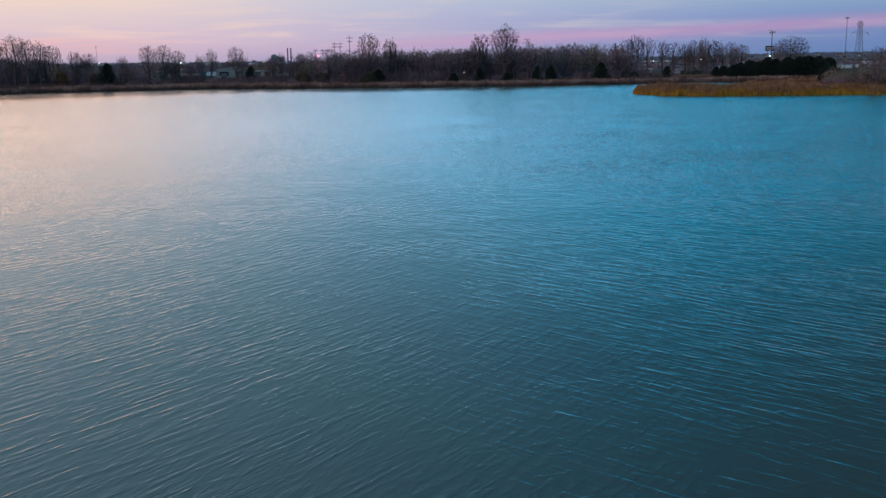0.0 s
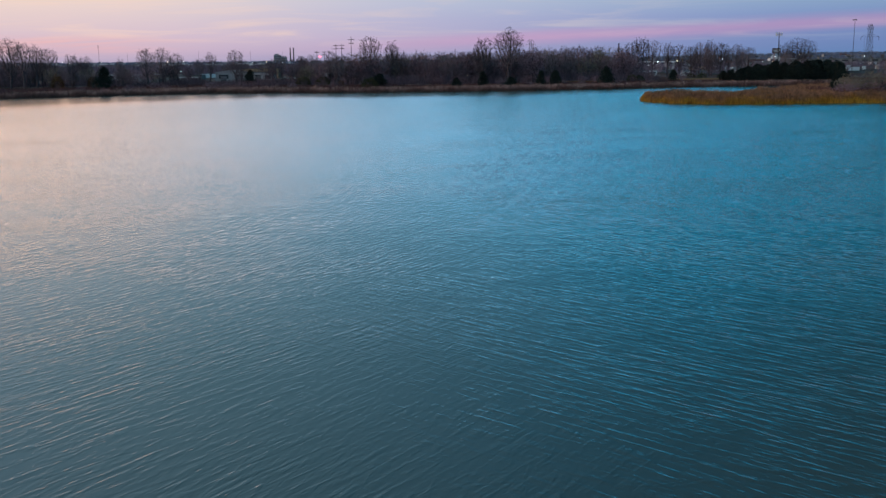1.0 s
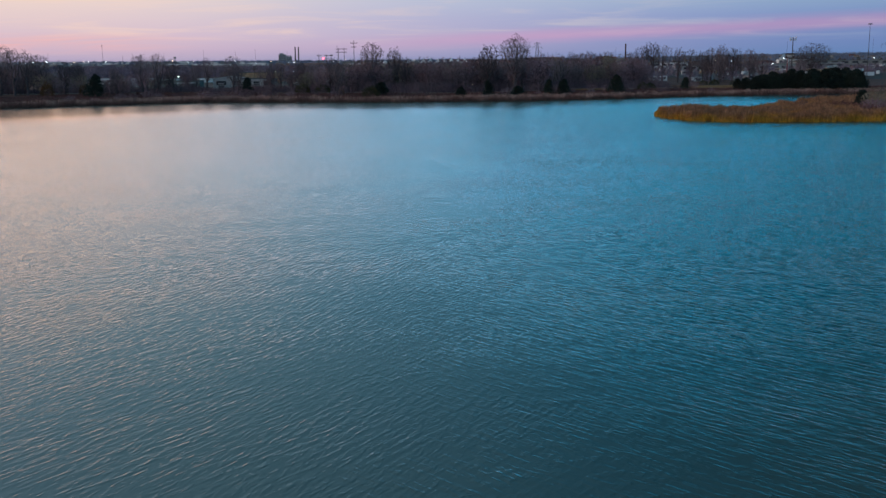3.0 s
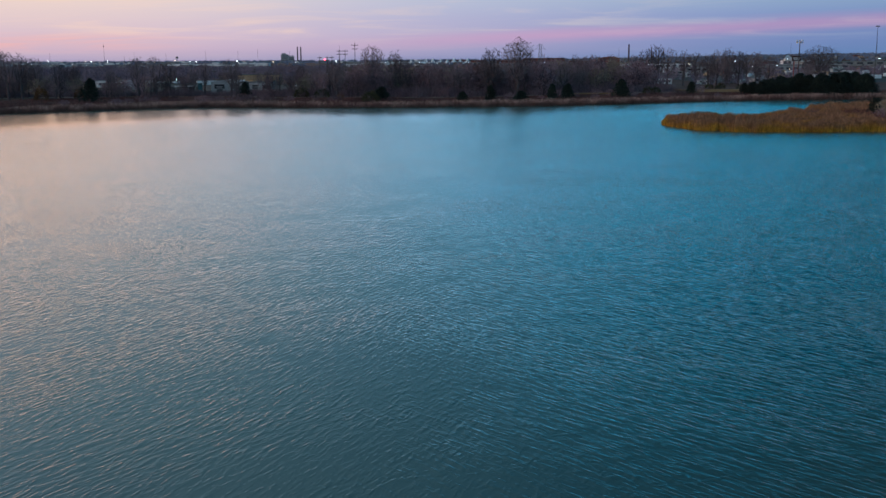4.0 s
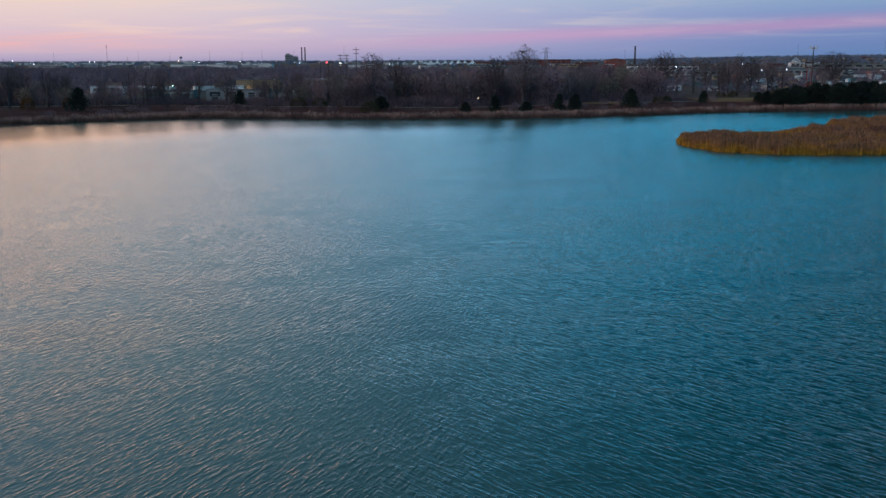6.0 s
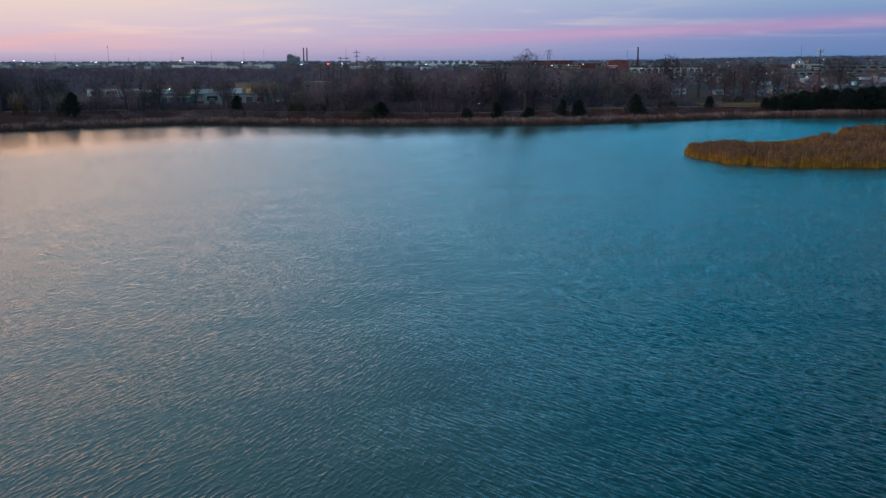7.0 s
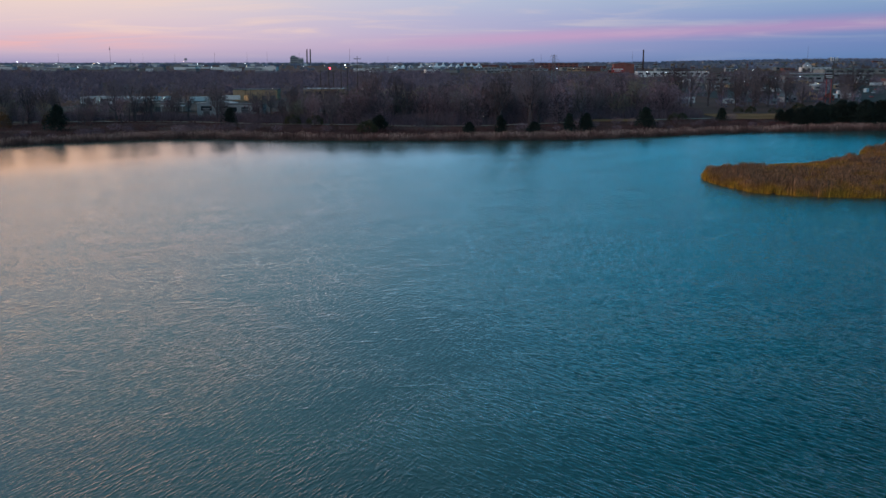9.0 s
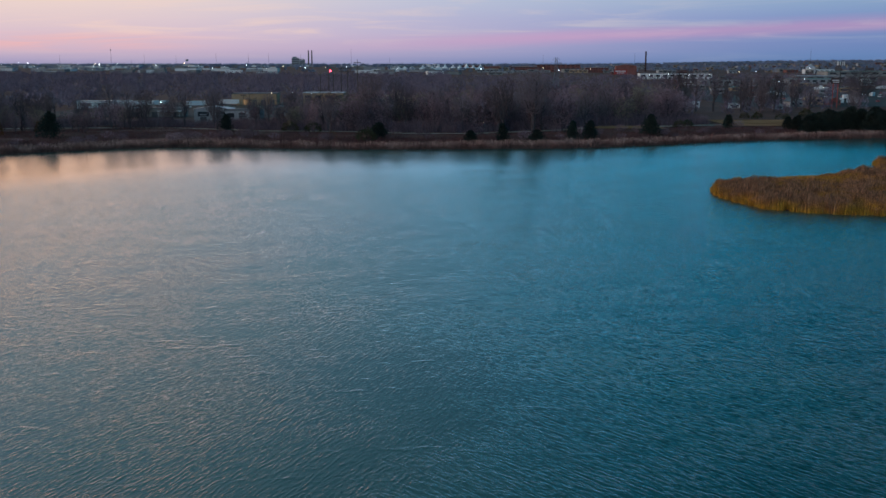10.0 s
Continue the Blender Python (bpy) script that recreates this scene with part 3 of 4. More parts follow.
def grow(gen, high, wide, low, bare, step, seeds, twig=0.03, twigs=3, thick=0.018, lean=0.0):
    """A leafless tree that grows limb by limb towards the light in its crown: the crown reaches from low to the top and is
    wide across (both in heights), the trunk is bare up to bare; trunk and main limbs, then thin branches and twigs."""
    mid, tall = (1 + low) / 2, (1 - low) / 2
    d = gen.normal(0, 1, (seeds, 3))
    d /= np.linalg.norm(d, axis=1)[:, None]
    lumps = 1 + 0.22 * np.array([noise.noise(Vector(v) * 2.1) for v in d])
    light = d * (gen.random(seeds) ** 0.42 * lumps)[:, None] * np.array([wide / 2, wide / 2, tall]) * high + np.array([lean * high, 0, mid * high])
    light = light[light[:, 2] > 0.03 * high]
    light[:, :2] *= 0.62 + 0.58 * ((light[:, 2:] / high - low) / (1 - low))  # limbs spread upwards like a fan
    nodes, parent = [np.array([0, 0, -0.3])], [-1]
    while nodes[-1][2] < bare * high:
        nodes.append(nodes[-1] + np.array([gen.normal(0, 0.07), gen.normal(0, 0.07), 1.0]) * step)
        parent.append(len(nodes) - 2)
    best, near = np.full(len(light), 1e9), np.zeros(len(light), int)
    fresh = range(len(nodes))
    for _ in range(110):
        for i in fresh:
            dist = np.linalg.norm(light - nodes[i], axis=1)
            closer = dist < best
            best[closer], near[closer] = dist[closer], i
        alive = best > step * 1.15
        light, best, near = light[alive], best[alive], near[alive]
        if not len(light):
            break
        start = len(nodes)
        for i in np.unique(near):
            pull = light[near == i] - nodes[i]
            pull = (pull / np.linalg.norm(pull, axis=1)[:, None]).sum(0)
            pull = pull / (np.linalg.norm(pull) + 1e-6) + gen.normal(0, 0.22, 3) + np.array([0, 0, 0.12])
            nodes.append(nodes[i] + pull / np.linalg.norm(pull) * step)
            parent.append(int(i))
        fresh = range(start, len(nodes))
    load = np.zeros(len(nodes))
    ends = np.ones(len(nodes), bool)
    for i in range(len(nodes) - 1, 0, -1):
        load[i] = max(load[i], 1.0)
        load[parent[i]] += load[i]
        ends[parent[i]] = False
    radius = high * thick * (load / load.max()) ** 0.47
    trunk, crown = Shape(), Shape()
    for i in range(1, len(nodes)):
        p, q = Vector(nodes[parent[i]]), Vector(nodes[i])
        r0, r1 = min(radius[parent[i]], radius[i] * 1.35), radius[i]
        way_on = (q - p).normalized()
        if r1 > 0.22 * radius[0]:
            trunk.tube(p, q, r0, r1, 5)
        elif r1 > 0.055:
            crown.tube(p, q, r0, r1, 3)
        else:
            crown.ribbon(p, q, max(r0, 0.04), max(r1, 0.032), way_on.orthogonal().normalized())
        for _ in range(twigs if ends[i] else 1 if load[i] < 6 else 0):
            e = (way_on + Vector(gen.normal(0, 0.5, 3)) + Vector((0, 0, 0.2))).normalized()
            o = p.lerp(q, gen.uniform(0, 1))
            crown.ribbon(o, o + e * step * gen.uniform(0.8, 1.9), twig, twig * 0.4, e.orthogonal().normalized())
    k = high / np.quantile([v[2] for v in crown.v], 0.995)
    for sh in (trunk, crown):
        sh.v = [(a * k, b * k, c * k) for a, b, c in sh.v]
    return trunk, crown


class Kind:
    """One kind of tree: built once, then copied."""

    def __init__(self, name, label, category, shapes, mats, group, high, parts=("trunk", "crown")):
        self.name, self.label, self.category, self.group, self.high = name, label, category, group, high
        self.shapes, self.mats, self.parts, self.first = shapes, mats, parts, None

    def plant(self, x, y, high, turn=None, wide=1.0, label=""):
        k = high / self.high
        turn = random.uniform(0, 360) if turn is None else turn
        m = placed(x, y, ground_at(x, y) - 0.05, turn, k * wide, k)
        if self.first is None:
            self.first = thing(self.name, self.label, self.category, m, self.group)
            for nm, sh, mat in zip(self.parts, self.shapes, self.mats):
                part(nm, sh, mat, self.first)
            self.first.scale = (1, 1, 1)
            self.first.matrix_basis = m
            ob = self.first
        else:
            keep_scale = self.first.matrix_basis.copy()
            self.first.matrix_basis = Matrix()
            ob = copy_thing(self.first, m)
            self.first.matrix_basis = keep_scale
        if label:
            tagged(ob, label)
        return ob


def lobed_crown(gen, high, radius, lobes, per, leaf):
    """A ragged evergreen: overlapping drooping lobes of needle sprays, narrower and fewer towards a forked top."""
    s = Shape()
    for i in range(lobes):
        f = (i + 0.5) / lobes
        wide = radius * (1 - f) ** 0.75 * gen.uniform(0.45, 0.95)
        t = i * 2.4 + gen.uniform(-0.6, 0.6)
        middle = Vector((math.cos(t) * wide, math.sin(t) * wide, high * (0.10 + 0.82 * f * gen.uniform(0.85, 1.08))))
        size = radius * (0.56 - 0.34 * f) * gen.uniform(0.7, 1.25)
        for _ in range(per):
            d = Vector(gen.normal(0, 1, 3)).normalized()
            c = middle + Vector((d.x, d.y, d.z * 1.35)) * size * gen.uniform(0.5, 1.08)
            c.z = max(c.z, 0.05)
            a = (d + Vector((0, 0, 0.35)) + Vector(gen.normal(0, 0.35, 3))).normalized()
            b = a.orthogonal().normalized()
            b.rotate(Matrix.Rotation(gen.uniform(0, 6.28), 3, a))
            L = leaf * gen.uniform(0.5, 1.5)
            s.face(c - b * L * 0.35, c + a * L * 0.4 - b * L * 0.1, c + a * L, c + a * L * 0.3 + b * L * 0.35)
    return s


def ball_crown(gen, high, radius, count, leaf):
    """A low rounded bush of leafy sprays with an uneven outline."""
    s = Shape()
    for _ in range(count):
        d = Vector(gen.normal(0, 1, 3)).normalized()
        d.z = abs(d.z)
        r = gen.uniform(0.45, 1.0) ** 0.5 * (1 + 0.25 * noise.noise(d * 2.2))
        c = Vector((d.x * radius * r, d.y * radius * r, 0.12 * high + d.z * high * 0.85 * r))
        a = (d + Vector(gen.normal(0, 0.5, 3))).normalized()
        b = a.orthogonal().normalized()
        L = leaf * gen.uniform(0.6, 1.4)
        s.face(c - b * L * 0.45, c + a * L * 0.4, c + a * L, c + b * L * 0.45)
    return s


tg = np.random.default_rng(21)
GRAND = Kind("cottonwood_tree", "tall leafless cottonwood with a broad open crown", "tree", grow(tg, 26, 0.60, 0.24, 0.22, 0.62, 4600, 0.056, 6, 0.034), (BARK, TWIG), "bare trees", 26)
VASES = [Kind("bare_tree", "leafless tree with grey-brown limbs and fine twigs", "tree", grow(tg, 20, w, low, 0.2, 0.72, 1250, 0.050, 5, 0.028, ln), (BARK, TWIG), "bare trees", 20)
         for w, low, ln in ((0.46, 0.22, 0.0), (0.56, 0.3, 0.03), (0.40, 0.3, -0.03), (0.52, 0.18, 0.02))]
OAK = Kind("spreading_tree", "leafless tree with a wide rounded crown", "tree", grow(tg, 16, 1.0, 0.2, 0.14, 0.42, 2800, 0.034, 6, 0.034), (BARK, TWIG), "bare trees", 16)
THICKETS = [Kind("thicket_tree", "dense many-branched leafless tree, dark purple-brown", "tree", grow(tg, 13, w, 0.04, 0.05, 0.7, 520, 0.052, 5, 0.016), (BARK, THICKET), "thicket trees", 13) for w in (0.6, 0.75, 0.68)]
OLIVE_THICKET = Kind("thicket_tree", "many-branched leafless tree with olive-brown twigs", "tree", grow(tg, 13, 0.72, 0.05, 0.06, 0.7, 520, 0.054, 5, 0.016), (BARK, OLIVE_TWIG), "thicket trees", 13)
SHRUB = Kind("bare_shrub", "leafless dark shrub on the bank", "shrub", grow(tg, 5, 1.3, 0.0, 0.04, 0.36, 330, 0.034, 5, 0.012), (BARK, THICKET), "shrubs", 5)
CEDARS = [Kind("cedar_tree", "dark green cedar with a ragged bushy crown", "cedar tree",
               (Shape().tube((0, 0, -0.3), (0, 0, 5), 0.2, 0.06, 6), lobed_crown(tg, 9, 3.2 + 0.5 * i, 24 + 5 * i, 120, 0.6)), (BARK, CEDAR), "cedars", 9) for i in range(3)]
OLIVES = Kind("leafy_bush", "olive-brown bush still in leaf", "bush", (Shape().tube((0, 0, -0.2), (0, 0, 1.5), 0.1, 0.05, 5), ball_crown(tg, 4, 3, 900, 0.4)), (BARK, OLIVE), "bushes", 4)
RUSTS = Kind("russet_tree", "small tree holding russet autumn leaves", "tree", (Shape().tube((0, 0, -0.2), (0, 0, 4), 0.15, 0.05, 5), ball_crown(tg, 7, 3.2, 1000, 0.45)), (BARK, RUST), "bushes", 7)

# tall single trees
GRAND.plant(32.3, 513.9, 27.2, 40, 1.0, "tall leafless cottonwood standing clear above the wood")
for i, (x, y, h) in enumerate(((19.9, 516, 22.5), (-38.4, 543.1, 24.5), (-27.3, 537.3, 21.8), (-215.4, 511, 24.4), (-224, 508, 23), (-207.3, 508, 22), (-203.2, 514, 21.6), (-197.9, 516, 19.3), (-187.5, 520, 16.4), (-180.3, 520, 15.5),
                               (-168, 536, 14), (-155.5, 540, 19.3), (-149, 545, 19.9), (-142, 548, 17), (-123.6, 545, 17.6), (-109.3, 540, 18.2), (-131, 552, 14),
                               (-101, 513.9, 13), (-88, 560, 15), (-80, 575, 15), (-70, 548, 15.5), (-60, 556, 17), (-52, 545, 15.5),
                               (129.4, 700, 23.8), (135.2, 698, 26.4), (142.6, 700, 24.5), (152.8, 700, 22.8), (161.4, 700, 21.6), (166.8, 690, 20.6), (176, 704, 23), (181, 698, 24.4), (186.5, 690, 22), (209.4, 730, 21.8), (119, 690, 20), (72, 620, 20), (84, 628, 20), (95, 634, 20))):
    VASES[i % 4].plant(x, y, h)
OAK.plant(258.6, 747.5, 25.6, 10, 1.1, "large leafless tree with a wide fan-shaped crown")

# the wood behind the path
count = 0
while count < 230:
    x, y = random.uniform(-48, 112), random.uniform(514, 640)
    edge = 514 + max(0, x - 30) * 0.62
    if y < edge or (x > 62 and y < edge + 18):
        continue
    h = random.uniform(11.5, 17) if x < 40 else random.uniform(12.5, 19.5)
    random.choice(THICKETS + VASES[:2] + [OLIVE_THICKET] if random.random() < 0.6 else THICKETS).plant(x, y, h, None, random.uniform(1.0, 1.35))
    count += 1
# the looser belt to the west
count = 0
while count < 215:
    x, y = random.uniform(-290, -50), random.uniform(505, 635)
    if (-142 < x < -90 and y < 604) or (-215 < x < -70 and y > 553 and random.random() < 0.72):
        continue
    random.choice(THICKETS + [VASES[2], VASES[3], OLIVE_THICKET]).plant(x, y, random.uniform(6.5, 10.5) if -212 < x < -150 else random.uniform(9.5, 15) if y < 585 else random.uniform(8, 12.5), None, random.uniform(0.95, 1.25))
    count += 1
for _ in range(34):
    x, y = random.uniform(-245, -60), random.uniform(556, 640)
    if not -215 < x < -80:
        random.choice(VASES).plant(x, y, random.uniform(9, 15))
for _ in range(20):
    x, y = random.uniform(80, 215), random.uniform(628, 774)
    random.choice(VASES).plant(x, y, random.uniform(10, 20))
# shrubs on the bank, thickest to the west
for _ in range(46):
    x = random.uniform(-250, -70)
    y = np.interp(x, SHORE[:17, 0], SHORE[:17, 1]) + random.uniform(9, 36)
    SHRUB.plant(x, y, random.uniform(2.5, 5.5), None, 1.3)
for _ in range(34):
    x = random.uniform(-70, 130)
    y = np.interp(x, SHORE[:17, 0], SHORE[:17, 1]) + random.uniform(20, 46)
    SHRUB.plant(x, y, random.uniform(2.0, 4.5), None, 1.3)

# cedars
for i, (x, y, h, wd) in enumerate(((-95, 505, 8.6, 0.95), (-158, 479, 10.5, 1.0), (-214, 462, 9, 1.5), (18, 469, 8.8, 0.85), (6, 471, 5.5, 1.3), (31, 472, 5.5, 1.5), (46, 484, 8.2, 0.9), (53, 486, 8.0, 1.0),
                                   (80, 505.2, 9.0, 0.95), (122, 544.6, 6.4, 1.2), (-30, 484, 6.5, 1.5))):
    CEDARS[i % 3].plant(x, y, h, None, wd)
for i in range(48):
    f = i / 47
    tall = 5.8 + 5.4 * min(1.0, f * 2.2) * random.uniform(0.7, 1.12)
    CEDARS[i % 3].plant(149 + 58 * f + random.uniform(-1.5, 1.5), 531 + random.uniform(-5, 12), tall, None, random.uniform(1.0, 1.45), "dark green cedar in a dense ragged row")
for x, y, h in ((-34, 476, 5.5), (-60, 511, 5), (-70, 513.9, 5), (150, 620.5, 3.5), (158, 624.9, 3.5), (154, 616, 2.6), (166, 613.2, 3.2), (171, 617, 2.8), (182, 622, 3.2), (100, 543.1, 4), (106, 554.8, 3.5), (186, 633.6, 5), (193, 628, 3.6)):
    OLIVES.plant(x, y, h)
for x, y, h in ((-181, 481.8, 7), (-48, 481.8, 4), (-172, 503.7, 6)):
    RUSTS.plant(x, y, h)
# scrub on the reed point
for x, y, h in ((124, 320, 5), (128, 322, 5), (133, 319, 5.5), (139, 321, 5.5), (145, 319, 5), (151, 321, 6), (158, 322, 6)):
    SHRUB.plant(x, y, h, None, 1.25)
for x, y, h in ((128, 337.3, 7.4), (142, 336, 5.6)):
    CEDARS[0].plant(x, y, h, None, 1.05)
VASES[1].plant(141, 325, 14)
SHRUB.plant(112, 344.6, 4.2)
for x, y, h in ((126, 326, 7), (130, 331, 8), (134, 327, 7), (138, 333, 8.5), (144, 330, 8), (150, 334, 8), (156, 330, 8), (132, 342, 6.5), (137, 345, 6.5), (143, 341, 7), (148, 346, 7), (153, 340, 7), (159, 338, 7.5), (162, 346, 7), (134, 336, 6), (165, 332, 7), (170, 340, 7)):
    OLIVE_THICKET.plant(x, y, h, None, 1.3, "low dark brown leafless thicket on the reed point")

# far woods, too many to count
fw = np.random.default_rng(5)


def wood(name, label, mat, x, y, high, leaf, per):
    """Rounded leafless crowns, each a cloud of small twig strips."""
    out = []
    z = land(x, y)
    for a, b, c, h in zip(x, y, z, high):
        d = fw.normal(0, 1, (per, 3))
        d /= np.linalg.norm(d, axis=1)[:, None]
        d[:, 2] = np.abs(d[:, 2])
        r = fw.uniform(0.5, 1.0, per)[:, None]
        p = np.array([a, b, c + h * 0.15]) + d * r * np.array([h * 0.42, h * 0.42, h * 0.85])
        e = d + fw.normal(0, 0.5, (per, 3)) + np.array([0, 0, 0.5])
        e /= np.linalg.norm(e, axis=1)[:, None]
        s = np.cross(e, fw.normal(0, 1, (per, 3)))
        s /= np.linalg.norm(s, axis=1)[:, None]
        L = leaf * fw.uniform(0.6, 1.5, per)[:, None]
        out.append(np.stack([p - s * L * 0.13, p + s * L * 0.13, p + e * L + s * L * 0.05, p + e * L - s * L * 0.05], 1))
    return quads(name, np.concatenate(out), mat, "stuff", label, "woodland")


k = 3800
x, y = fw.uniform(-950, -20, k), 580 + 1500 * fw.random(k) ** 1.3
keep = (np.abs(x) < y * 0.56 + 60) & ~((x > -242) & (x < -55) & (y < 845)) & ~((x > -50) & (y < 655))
wood("distant_woodland", "leafless purple-brown woodland beyond the shore", HAZED_WOOD, x[keep], y[keep], fw.uniform(7, 13, k)[keep], 1.5, 84)
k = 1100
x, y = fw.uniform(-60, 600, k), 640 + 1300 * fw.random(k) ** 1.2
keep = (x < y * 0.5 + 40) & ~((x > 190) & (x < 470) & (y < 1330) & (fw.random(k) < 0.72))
wood("distant_woodland", "leafless brown woodland among the far lots", HAZED_WOOD, x[keep], y[keep], fw.uniform(6, 11, k)[keep], 1.5, 80)
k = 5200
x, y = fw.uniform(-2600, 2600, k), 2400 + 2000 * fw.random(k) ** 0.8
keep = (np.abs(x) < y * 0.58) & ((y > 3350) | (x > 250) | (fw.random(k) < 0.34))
wood("horizon_woodland", "wooded ridge along the horizon, tinted bluish for haze", HAZED_RIDGE, x[keep], y[keep], fw.uniform(6.5, 9.5, k)[keep], 3.6, 44)

# ---------------------------------------------------------------- buildings


def building(name, label, x, y, width, depth, high, wall, roof, turn=0.0, gable=0.0, doors=0, windows=0, lit=0, canopy=False, category="building", floors=1):
    """A building with walls, a roof, doors and windows on the side towards the lake."""
    b = thing(name, label, category, placed(x, y, ground_at(x, y) + 0.2, turn))
    part("wall", Shape().box(0, 0, -1.0, width, depth, high + 1.0), wall, b, bevel=0.05)
    if gable:
        hw = width / 2 + 0.4
        part("roof", Shape().prism([(-hw, high - 0.05), (0, high + gable), (hw, high - 0.05), (hw, high - 0.3), (0, high + gable - 0.3), (-hw, high - 0.3)][::-1], -depth / 2 - 0.4, depth / 2 + 0.4), roof, b)
        part("gable_end", Shape().prism([(-width / 2, high - 0.2), (width / 2, high - 0.2), (0, high + gable - 0.25)], -depth / 2 + 0.05, depth / 2 - 0.05), wall, b)
    else:
        part("roof", Shape().box(0, 0, high + 0.004, width + 0.6, depth + 0.6, 0.45), roof, b, bevel=0.08)
    front = -depth / 2
    for i in range(doors):
        px = -width / 2 + width * (i + 0.5) / doors
        dh = min(3.6, high * 0.62)
        d = part("door", Shape().box(px, front - 0.03, 0.0, min(3.2, width / doors * 0.6), 0.12, dh), LIT_DOOR if i < lit else DARKROOF, b)
        part("door_frame", Shape().box(px, front - 0.02, dh, min(3.2, width / doors * 0.6) + 0.5, 0.2, 0.25), wall, d)
    for fl in range(floors):
        for i in range(windows):
            px = -width / 2 + width * (i + 0.5) / windows
            zz = high * (fl + 0.42) / floors
            wh = high / floors * 0.36
            wn = part("window", Shape().box(px, front - 0.02, zz, width / windows * 0.6, 0.1, wh), GLASS_DARK, b)
            part("sill", Shape().box(px, front - 0.08, zz - 0.14, width / windows * 0.66, 0.2, 0.12), wall, wn)
    if canopy:
        part("canopy", Shape().box(width * 0.28, front - 2.0, high * 0.72, width * 0.42, 4.0, 0.3), WHITE, b, "pale canopy roof", 0.05)
        for k in range(4):
            part("canopy_post", Shape().tube((width * (0.09 + 0.127 * k), front - 3.8, 0), (width * (0.09 + 0.127 * k), front - 3.8, high * 0.72), 0.1, 0.1, 6), WHITE, b)
    return b


def trailer(x, y, length, turn, mat=WHITE):
    t = thing("semi_trailer", "white box semi-trailer parked in the yard", "trailer", placed(x, y, ground_at(x, y) + 0.3, turn), "parked trailers")
    part("box_body", Shape().box(0, 0, 1.2, length, 2.55, 2.9), mat, t, bevel=0.08)
    part("chassis", Shape().box(0, 0, 0.85, length * 0.96, 1.1, 0.35), RUSTSTEEL, t)
    for a in (-0.42, -0.33):
        for s in (-1, 1):
            part("wheel", Shape().tube((length * a, s * 0.75, 0.5), (length * a, s * 1.22, 0.5), 0.5, 0.5, 12, True), TYRE, t)
    for s in (-1, 1):
        part("landing_leg", Shape().box(length * 0.28, s * 0.6, 0.0, 0.15, 0.15, 0.9), RUSTSTEEL, t)
    return t


def truck(x, y, turn):
    t = thing("box_truck", "white box truck parked in the yard", "truck", placed(x, y, ground_at(x, y) + 0.3, turn), "parked trucks")
    part("cargo_box", Shape().box(0.8, 0, 0.9, 5.4, 2.4, 2.7), WHITE, t, bevel=0.08)
    part("cab", Shape().prism([(-2.1, 0.6), (-2.1, 2.7), (-3.2, 2.6), (-3.9, 1.6), (-4.1, 0.6)], -1.05, 1.05), WHITE, t, bevel=0.06)
    part("windscreen", Shape().prism([(-3.24, 2.5), (-3.86, 1.65), (-3.92, 1.65), (-3.30, 2.52)], -0.95, 0.95), GLASS_DARK, t)
    for a in (-3.1, 2.2):
        for s in (-1, 1):
            part("wheel", Shape().tube((a, s * 0.7, 0.45), (a, s * 1.12, 0.45), 0.45, 0.45, 12, True), TYRE, t)
    return t


def make_car(x, y, turn, mat, label):
    c = thing("parked_car", label, "car", placed(x, y, ground_at(x, y) + 0.38, turn), "parked cars")
    part("body", Shape().prism([(-2.25, 0.3), (-2.3, 0.72), (-1.5, 0.9), (1.9, 0.95), (2.25, 0.8), (2.25, 0.3)], -0.88, 0.88), mat, c, bevel=0.07)
    part("cabin", Shape().prism([(-1.0, 0.9), (-0.35, 1.42), (1.05, 1.45), (1.75, 0.92)], -0.76, 0.76), GLASS_DARK, c, "dark glass cabin", 0.05)
    part("roof_panel", Shape().box(0.35, 0, 1.435, 1.3, 1.4, 0.05), mat, c)
    for a in (-1.4, 1.35):
        for s in (-1, 1):
            part("wheel", Shape().tube((a, s * 0.68, 0.32), (a, s * 0.9, 0.32), 0.32, 0.32, 10, True), TYRE, c)
    return c


def lattice(name, label, x, y, high, base, top, arms, mat, turn=0.0, category="pylon", r=0.10, bays=9):
    """A steel lattice tower of four legs with crossed bracing and cross-arms."""
    t = thing(name, label, category, placed(x, y, ground_at(x, y), turn))
    corners = ((-1, -1), (1, -1), (1, 1), (-1, 1))

    def at(f, k):
        h = base + (top - base) * min(1.0, f ** 0.8)
        return (corners[k][0] * h / 2, corners[k][1] * h / 2, f * high)

    for k in range(4):
        leg = Shape()
        for i in range(bays):
            leg.tube(at(i / bays, k), at((i + 1) / bays, k), r, r * 0.9, 4)
        part("leg", leg, mat, t)
    brace = Shape()
    for i in range(bays):
        a, b = i / bays, (i + 1) / bays
        for k in range(4):
            brace.tube(at(a, k), at(b, (k + 1) % 4), r * 0.55, r * 0.55, 3)
            brace.tube(at(a, (k + 1) % 4), at(b, k), r * 0.55, r * 0.55, 3)
            brace.tube(at(b, k), at(b, (k + 1) % 4), r * 0.5, r * 0.5, 3)
    part("bracing", brace, mat, t)
    for f, reach in arms:
        for s in (-1, 1):
            arm = Shape()
            for q in (-1, 1):
                arm.tube((s * top / 2, q * top / 2, f * high), (s * reach, 0, f * high), r * 0.7, r * 0.6, 3)
            arm.tube((s * top / 2, 0, f * high + high * 0.045), (s * reach, 0, f * high), r * 0.7, r * 0.6, 3)
            arm.tube((s * reach, 0, f * high), (s * reach, 0, f * high - 1.6), r * 0.9, r * 0.9, 5)
            part("cross_arm", arm, mat, t)
    return t


